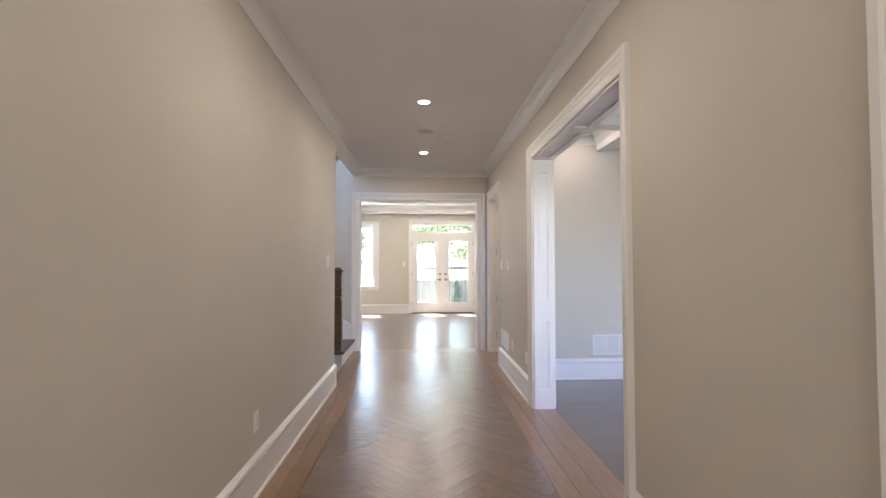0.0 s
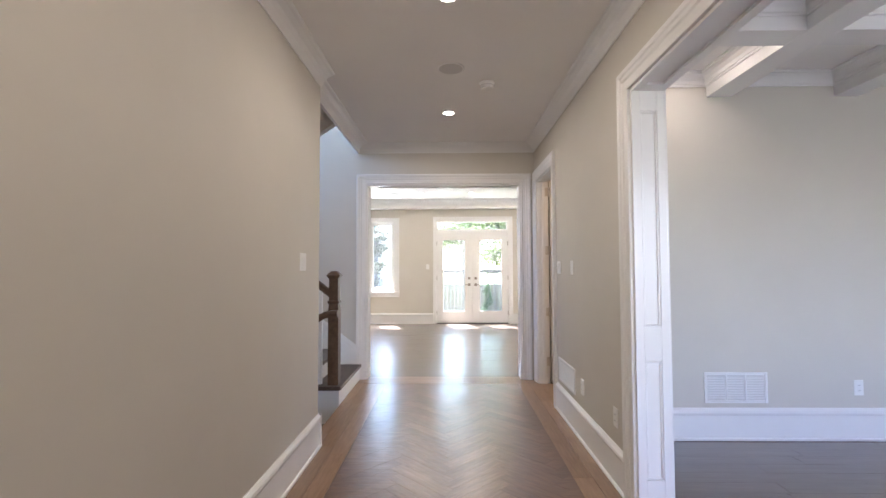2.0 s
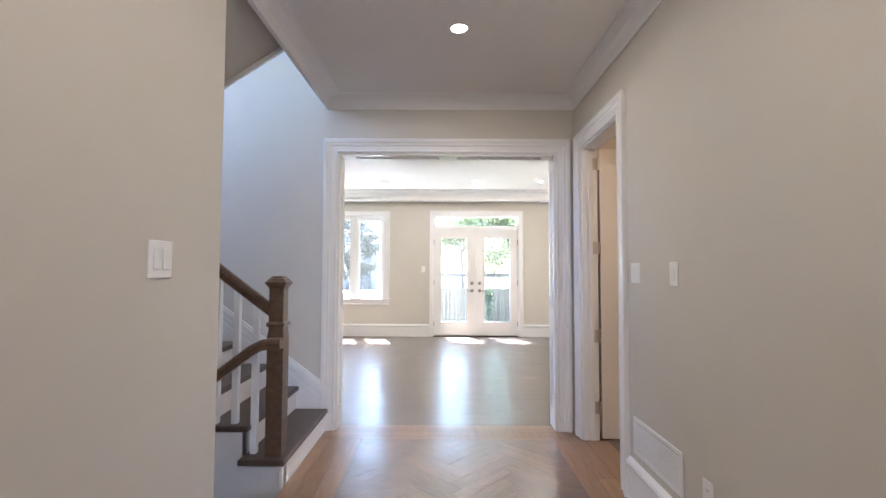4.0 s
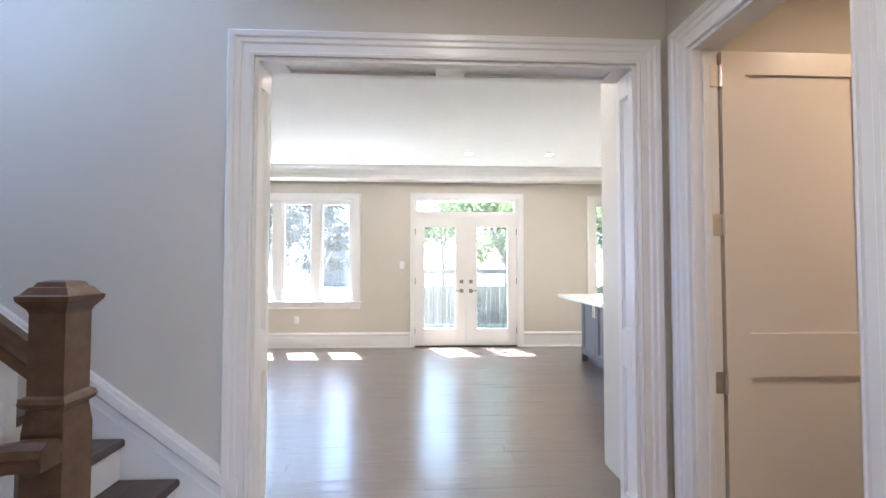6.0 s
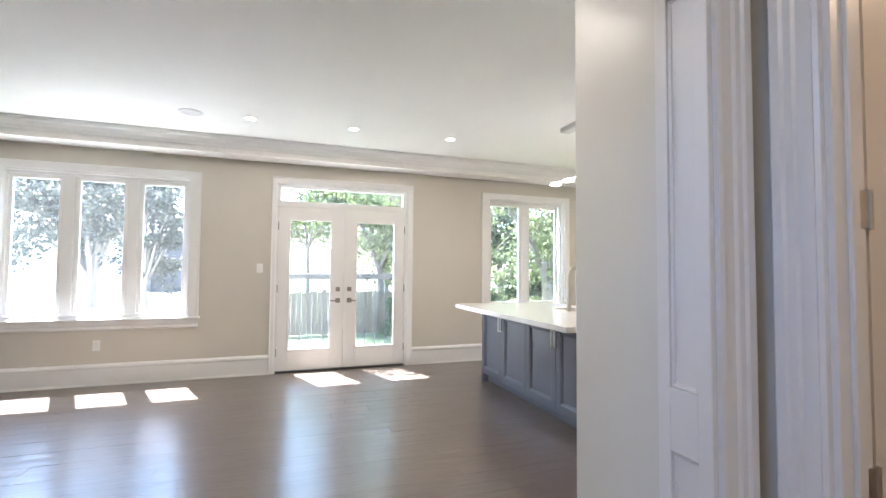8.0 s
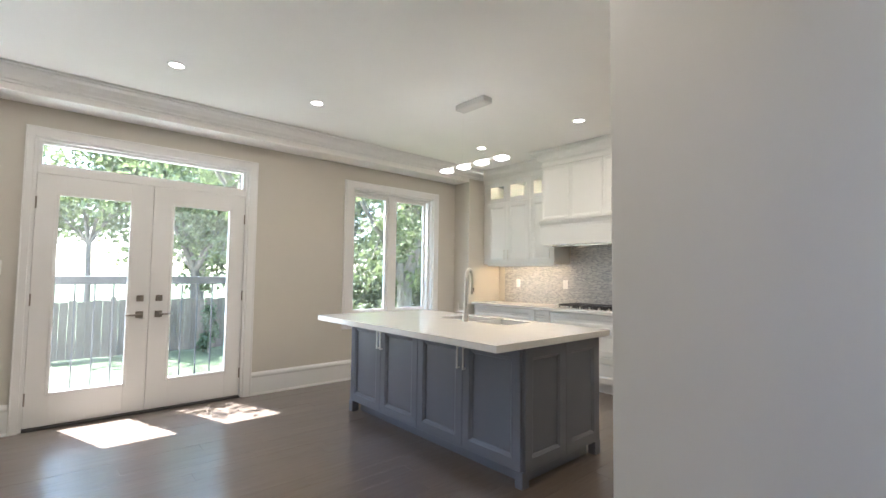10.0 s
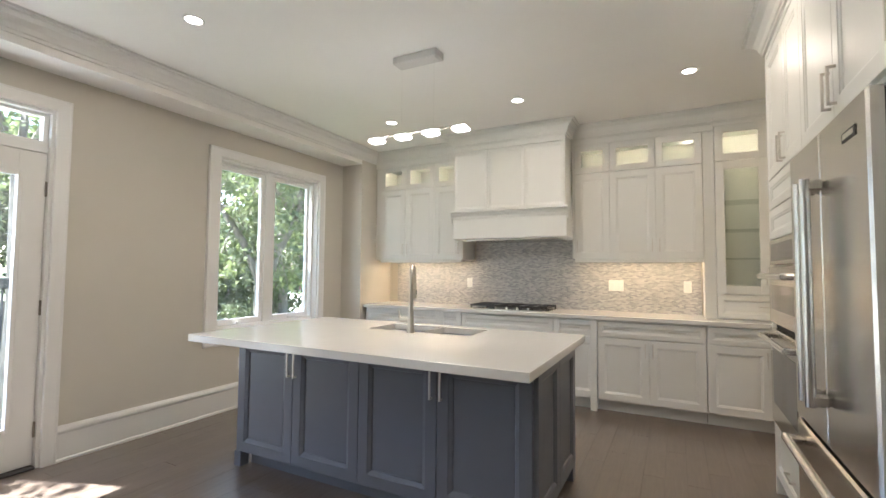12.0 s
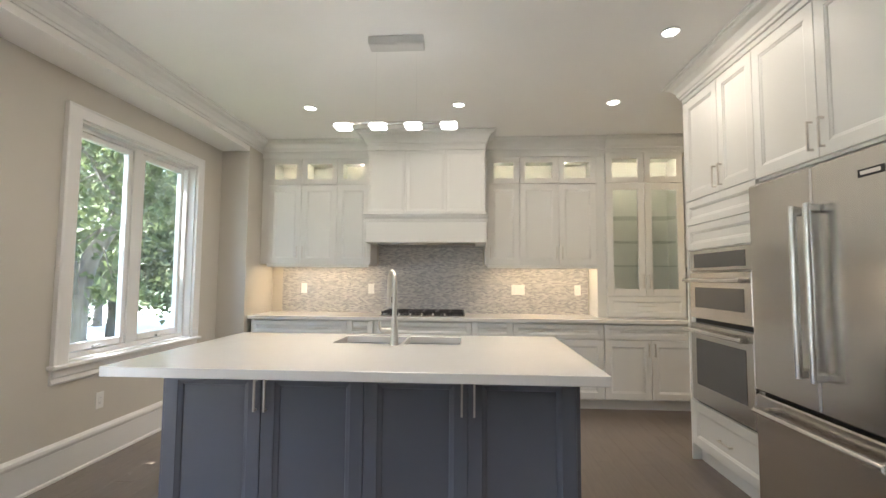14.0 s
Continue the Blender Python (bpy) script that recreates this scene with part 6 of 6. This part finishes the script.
near_tree(4.77, 13.6)
tree(7.4, 18.6, 2.7, 1.5, 31, "dense green bush beside the fence", 0.075, 80, LEAF2, 0.12, 0.06)
tree(10.0, 20.5, 2.9, 1.7, 32, "dense green bush beside the drive", 0.085, 80, LEAF, 0.12, 0.06)
tree(5.7, 16.4, 2.2, 1.1, 33, "low green bush on the lawn", 0.06, 70, LEAF2, 0.12, 0.05)
tree(1.5, 13.3, 6.7, 1.9, 21, "slender tree with leaves over the garden doors", 0.06, 66, LEAF, 0.45, 0.07, (0, 0), 12.35)
tree(8.0, 16.6, 5.6, 2.5, 12, "leafy garden tree beside the drive", 0.085, 100, LEAF2, 0.28)
tree(2.6, 20.6, 6.6, 2.5, 13, "leafy tree behind the fence", 0.10, 72, LEAF, 0.30)
tree(0.25, 21.4, 6.6, 2.3, 14, "slender tree behind the fence", 0.095, 84, LEAF, 0.40, 0.07)
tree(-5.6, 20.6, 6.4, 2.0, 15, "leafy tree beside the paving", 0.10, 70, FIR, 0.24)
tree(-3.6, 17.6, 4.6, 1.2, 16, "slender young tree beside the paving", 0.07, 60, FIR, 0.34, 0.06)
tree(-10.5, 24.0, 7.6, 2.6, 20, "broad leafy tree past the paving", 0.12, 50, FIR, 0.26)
tree(5.6, 21.2, 7.4, 2.8, 17, "broad leafy tree behind the fence", 0.12, 74, LEAF2, 0.26)
tree(11.2, 18.4, 7.0, 2.8, 18, "broad leafy tree beside the drive", 0.12, 84, LEAF, 0.26)
tree(11.6, 13.2, 6.6, 2.6, 19, "leafy tree by the side of the house", 0.10, 90, LEAF2, 0.26)
tree(9.2, 24.5, 9.0, 3.4, 23, "tall leafy tree far behind the fence", 0.15, 90, LEAF2, 0.26)
tree(15.5, 22.5, 9.0, 3.4, 24, "tall leafy tree past the drive", 0.15, 90, LEAF, 0.28)
tree(16.5, 15.5, 8.5, 3.3, 25, "tall leafy tree past the drive", 0.15, 84, LEAF2, 0.28)
tree(4.5, 28.0, 9.5, 3.6, 26, "tall leafy tree far behind the fence", 0.17, 70, LEAF, 0.28)

for i, (x, y, h) in enumerate(((-0.95, 17.9, 1.12), (1.05, 17.85, 1.2), (2.35, 17.9, 1.05), (3.9, 17.9, 1.2), (5.6, 17.85, 1.1))):
    c = thing("cedar_shrub", (x, y, GZ), "small upright cedar shrub by the fence", "shrub", "cedar shrubs")
    cs = [(x + 0.14 * (1 - s) * math.cos(9 * s + i), y + 0.16 * (1 - s) * math.sin(9 * s + i), GZ + 0.12 + s * (h - 0.15)) for s in [j / 13 for j in range(14)]]
    part("stem", Geo().tube([(x, y, GZ - 0.02), (x, y, GZ + h * 0.8)], [0.03, 0.008], 6), BARK, c)
    v, f = leaves(cs, 0.17, 90, 0.045, 40 + i, 1.0)
    me = bpy.data.meshes.new("foliage")
    me.from_pydata((v - np.array(ORG[c])).tolist(), [], f)
    me.materials.append(CEDAR)
    ob = new("foliage", me)
    ob.parent = c


def house(x0, x1, y0, y1, eave, ridge, wall, label, name="house", wins=()):
    t = thing(name, ((x0 + x1) / 2, y0, GZ), label, "house" if name == "house" else "shed")
    part("wall", Geo().box((x0, y0, GZ), (x1, y1, eave)), wall, t)
    ym = (y0 + y1) / 2
    g = Geo()
    o = 0.3
    g.add([(x0 - o, y0 - o, eave), (x1 + o, y0 - o, eave), (x1 + o, ym, ridge), (x0 - o, ym, ridge), (x0 - o, y1 + o, eave), (x1 + o, y1 + o, eave)], [(0, 1, 2, 3), (3, 2, 5, 4), (0, 3, 4), (1, 5, 2), (0, 4, 5, 1)])
    part("roof", g, ROOF, t)
    for a, b, c, d in wins:
        w = part("window", Geo().box((a, y0 - 0.04, c), (b, y0 - 0.001, d), 0.01), TRIM, t)
        part("pane", Geo().box((a + 0.07, y0 - 0.05, c + 0.07), (b - 0.07, y0 - 0.041, d - 0.07)), BLACKGL, w)
    return t


house(-9.2, -7.0, 42.5, 46.0, 2.9, 3.8, SIDING, "dark blue-grey outbuilding past the paving", "shed")
# added white house stands in for over-bright sky low behind the wide window
SKYWHITE = paint("sky_stand_in_white", (0.80, 0.79, 0.76), 0.85, 0.06, 60, 0.3)
house(-34.0, -9.8, 44.0, 52.0, 5.0, 8.5, SKYWHITE, "far white house added in place of the bright sky", "house", ((-32.0, -30.2, 0.6, 2.2), (-27.0, -25.2, 0.6, 2.2)))
BRICKW = paint("brick_red_brown", (0.30, 0.15, 0.11), 0.85, 0.12, 40, 0.4)
house(27.0, 40.0, 40.0, 48.0, 3.2, 6.0, BRICKW, "far red-brown brick house past the drive", "house", ((29.0, 31.0, 0.6, 2.0), (33.0, 35.0, 0.6, 2.0), (37.0, 39.0, 0.6, 2.0)))



# ---- floors: boards, last ----
def board(proto, loc, parent):
    ob = bpy.data.objects.new("plank", proto)
    scene.collection.objects.link(ob)
    ob.parent = parent
    ob.location = loc
    return ob


def plank_mesh(name, lx, ly, mat):
    me = Geo().box((-lx / 2, -ly / 2, -0.020), (lx / 2, ly / 2, 0), 0.0005).mesh(name, fix=False)
    me.materials.append(mat)
    return me


rng = random.Random(7)
# living room planks run along x; the stretch near the walk is boards of their own
fl = tagged(new("floor_living"), "grey-brown hand-scraped oak plank floor", "floor", "", "structure")
W = 0.127
LENS = [0.9, 1.2, 1.5, 1.8]
protos = {l: plank_mesh("plank_%d" % int(l * 100), l - 0.0006, W - 0.0006, PLANK) for l in LENS}
rest = Geo()
y = HN + 0.055 + W / 2
row = 0
count = 0
while y < KN + 0.01:
    x = -5.25 - rng.random() * 1.2
    while x < 4.7:
        l = rng.choice(LENS)
        near = -4.0 < x + l / 2 < 2.8 and count < 298 and x > -5.2 and x + l < 4.7
        dz = rng.uniform(-0.0006, 0.0004)
        if near:
            board(protos[l], (x + l / 2, y, dz), fl)
            count += 1
        else:
            rest.box((max(x, -5.25), y - W / 2 + 0.0003, -0.02), (min(x + l - 0.0006, 4.7), y + W / 2 - 0.0003, dz), 0.0006)
        x += l
    y += W
    row += 1
# servery and powder room
y = DN + 0.06
while y < HN + 0.05:
    x = 0.9 + rng.random() * 0.5 - 0.6
    while x < 4.7:
        l = rng.choice(LENS)
        if min(x + l - 0.0006, 4.7) - max(x, 0.817) > 0.02:
            rest.box((max(x, 0.817), y - W / 2 + 0.0003, -0.02), (min(x + l - 0.0006, 4.7), y + W / 2 - 0.0003, rng.uniform(-0.0006, 0.0004)), 0.0006)
        x += l
    y += W
r = part("plank_rest", rest, PLANK, fl, fix=False)
tagged(r, "grey-brown oak planks", "", "", "stuff")
# dining planks
fdn = tagged(new("floor_dining"), "dark grey-brown oak plank floor in the dining room", "floor", "", "structure")
y = -1.0 + W / 2
while y < DN + 0.0:
    x = DX + 0.02 - rng.random() * 1.2
    while x < 5.0:
        l = rng.choice(LENS)
        if x > DX and x + l < 5.0 and y > 0.8:
            board(protos[l], (x + l / 2, y, rng.uniform(-0.0006, 0.0004)), fdn)
        elif min(x + l, 5.0) - max(x, DX) > 0.02:
            part("plank", Geo().box((max(x, DX), y - W / 2 + 0.0003, -0.02), (min(x + l - 0.0006, 5.0), y + W / 2 - 0.0003, 0), 0.0006), PLANK, fdn, fix=False)
        x += l
    y += W

# hall: herringbone field inside a straight honey border
fh = tagged(new("floor_hall"), "glossy brown herringbone parquet with honey oak border", "floor", "", "structure")
FX0, FX1, FY0, FY1 = -1.09, 0.395, -2.6, 6.01


def clip(poly, axis, val, keep_less):
    out = []
    for i in range(len(poly)):
        a, b = poly[i - 1], poly[i]
        ia, ib = (a[axis] <= val) == keep_less, (b[axis] <= val) == keep_less
        if ia != ib:
            k = (val - a[axis]) / (b[axis] - a[axis])
            out.append(tuple(a[j] + k * (b[j] - a[j]) for j in (0, 1)))
        if ib:
            out.append(b)
    return out


HL, HWD = 0.48, 0.096
N = 5
me_piece = plank_mesh("herringbone_piece", HL - 0.0006, HWD - 0.0006, HERR)
c45 = math.sqrt(0.5)
rest, edge_objs, count = Geo(), [], 0
for i in range(-60, 61):
    for j in range(-14, 15):
        for k in (0, 1):
            # grid frame turned by 45 degrees: step (w, w) along the zigzag, (L, -L) between zigzags
            bx_, by_ = i * HWD + j * HL, i * HWD - j * HL
            if k == 0:
                lo, hi = (bx_, by_), (bx_ + HL, by_ + HWD)
            else:
                lo, hi = (bx_ + HL, by_ - HL + HWD), (bx_ + HL + HWD, by_ + HWD)
            cx, cy = (lo[0] + hi[0]) / 2, (lo[1] + hi[1]) / 2
            wx, wy = (cx - cy) * c45 - 0.35, (cx + cy) * c45 + 1.7
            if not (FX0 - 0.3 < wx < FX1 + 0.3 and FY0 - 0.3 < wy < FY1 + 0.3):
                continue
            ang = 45 if k == 0 else 135
            a = radians(ang)
            ux, uy = math.cos(a), math.sin(a)
            hl, hw = HL / 2 - 0.0003, HWD / 2 - 0.0003
            poly = [(wx + s * hl * ux - t * hw * uy, wy + s * hl * uy + t * hw * ux) for s, t in ((-1, -1), (1, -1), (1, 1), (-1, 1))]
            inside = all(FX0 <= p[0] <= FX1 and FY0 <= p[1] <= FY1 for p in poly)
            if inside and wy > -0.3 and count < 298:
                ob = board(me_piece, (wx, wy, rng.uniform(-0.0005, 0.0003)), fh)
                ob.rotation_euler = (0, 0, a)
                count += 1
                continue
            for ax_, val, less in ((0, FX0, False), (0, FX1, True), (1, FY0, False), (1, FY1, True)):
                poly = clip(poly, ax_, val, less) if poly else poly
            if len(poly) >= 3:
                rest.prism(poly, -0.02, rng.uniform(-0.0005, 0.0003))
tagged(part("parquet_rest", rest, HERR, fh), "cut herringbone parquet pieces", "", "", "stuff")
# border boards
rest = Geo()
bmes = {l: plank_mesh("border_%d" % int(l * 100), 0.119, l - 0.0015, BORD) for l in (1.0, 1.4, 1.7)}
for x0, nb in ((HW, 2), (FX1, 2)):
    for k in range(nb):
        xc = x0 + 0.0605 + k * 0.1215
        y = -2.7 - rng.random() * 0.8
        while y < FY1:
            l = rng.choice([1.0, 1.4, 1.7])
            l = min(l, FY1 - y)
            if l in bmes and y > -2.6:
                board(bmes[l], (xc, y + l / 2, 0), fh)
            else:
                rest.box((xc - 0.0597, y, -0.02), (xc + 0.0597, y + l - 0.0015, 0), 0.0006)
            y += l
y = FY1 + 0.002
while y < HN + 0.05:
    rest.box((-1.42, y, -0.02), (-0.2, y + 0.0775, 0.0), 0.0006)
    rest.box((-0.1985, y, -0.02), (HE + 0.19, y + 0.0775, 0.0), 0.0006)
    y += 0.079
rest.box((-1.42, STS, -0.02), (HW - 0.001, 5.16, 0), 0.0006)
rest.box((-1.42, 5.162, -0.02), (HW - 0.001, FY1, 0), 0.0006)
# dining threshold boards within the hall wall's thickness, and the powder room sill
rest.box((FX1 + 0.2435, 1.513, -0.02), (DX - 0.001, 3.345, 0), 0.0006)
rest.box((FX1 + 0.2435, 5.265, -0.02), (DX - 0.001, 6.0, 0), 0.0006)
tagged(part("border_rest", rest, BORD, fh, fix=False), "honey oak border boards", "", "", "stuff")
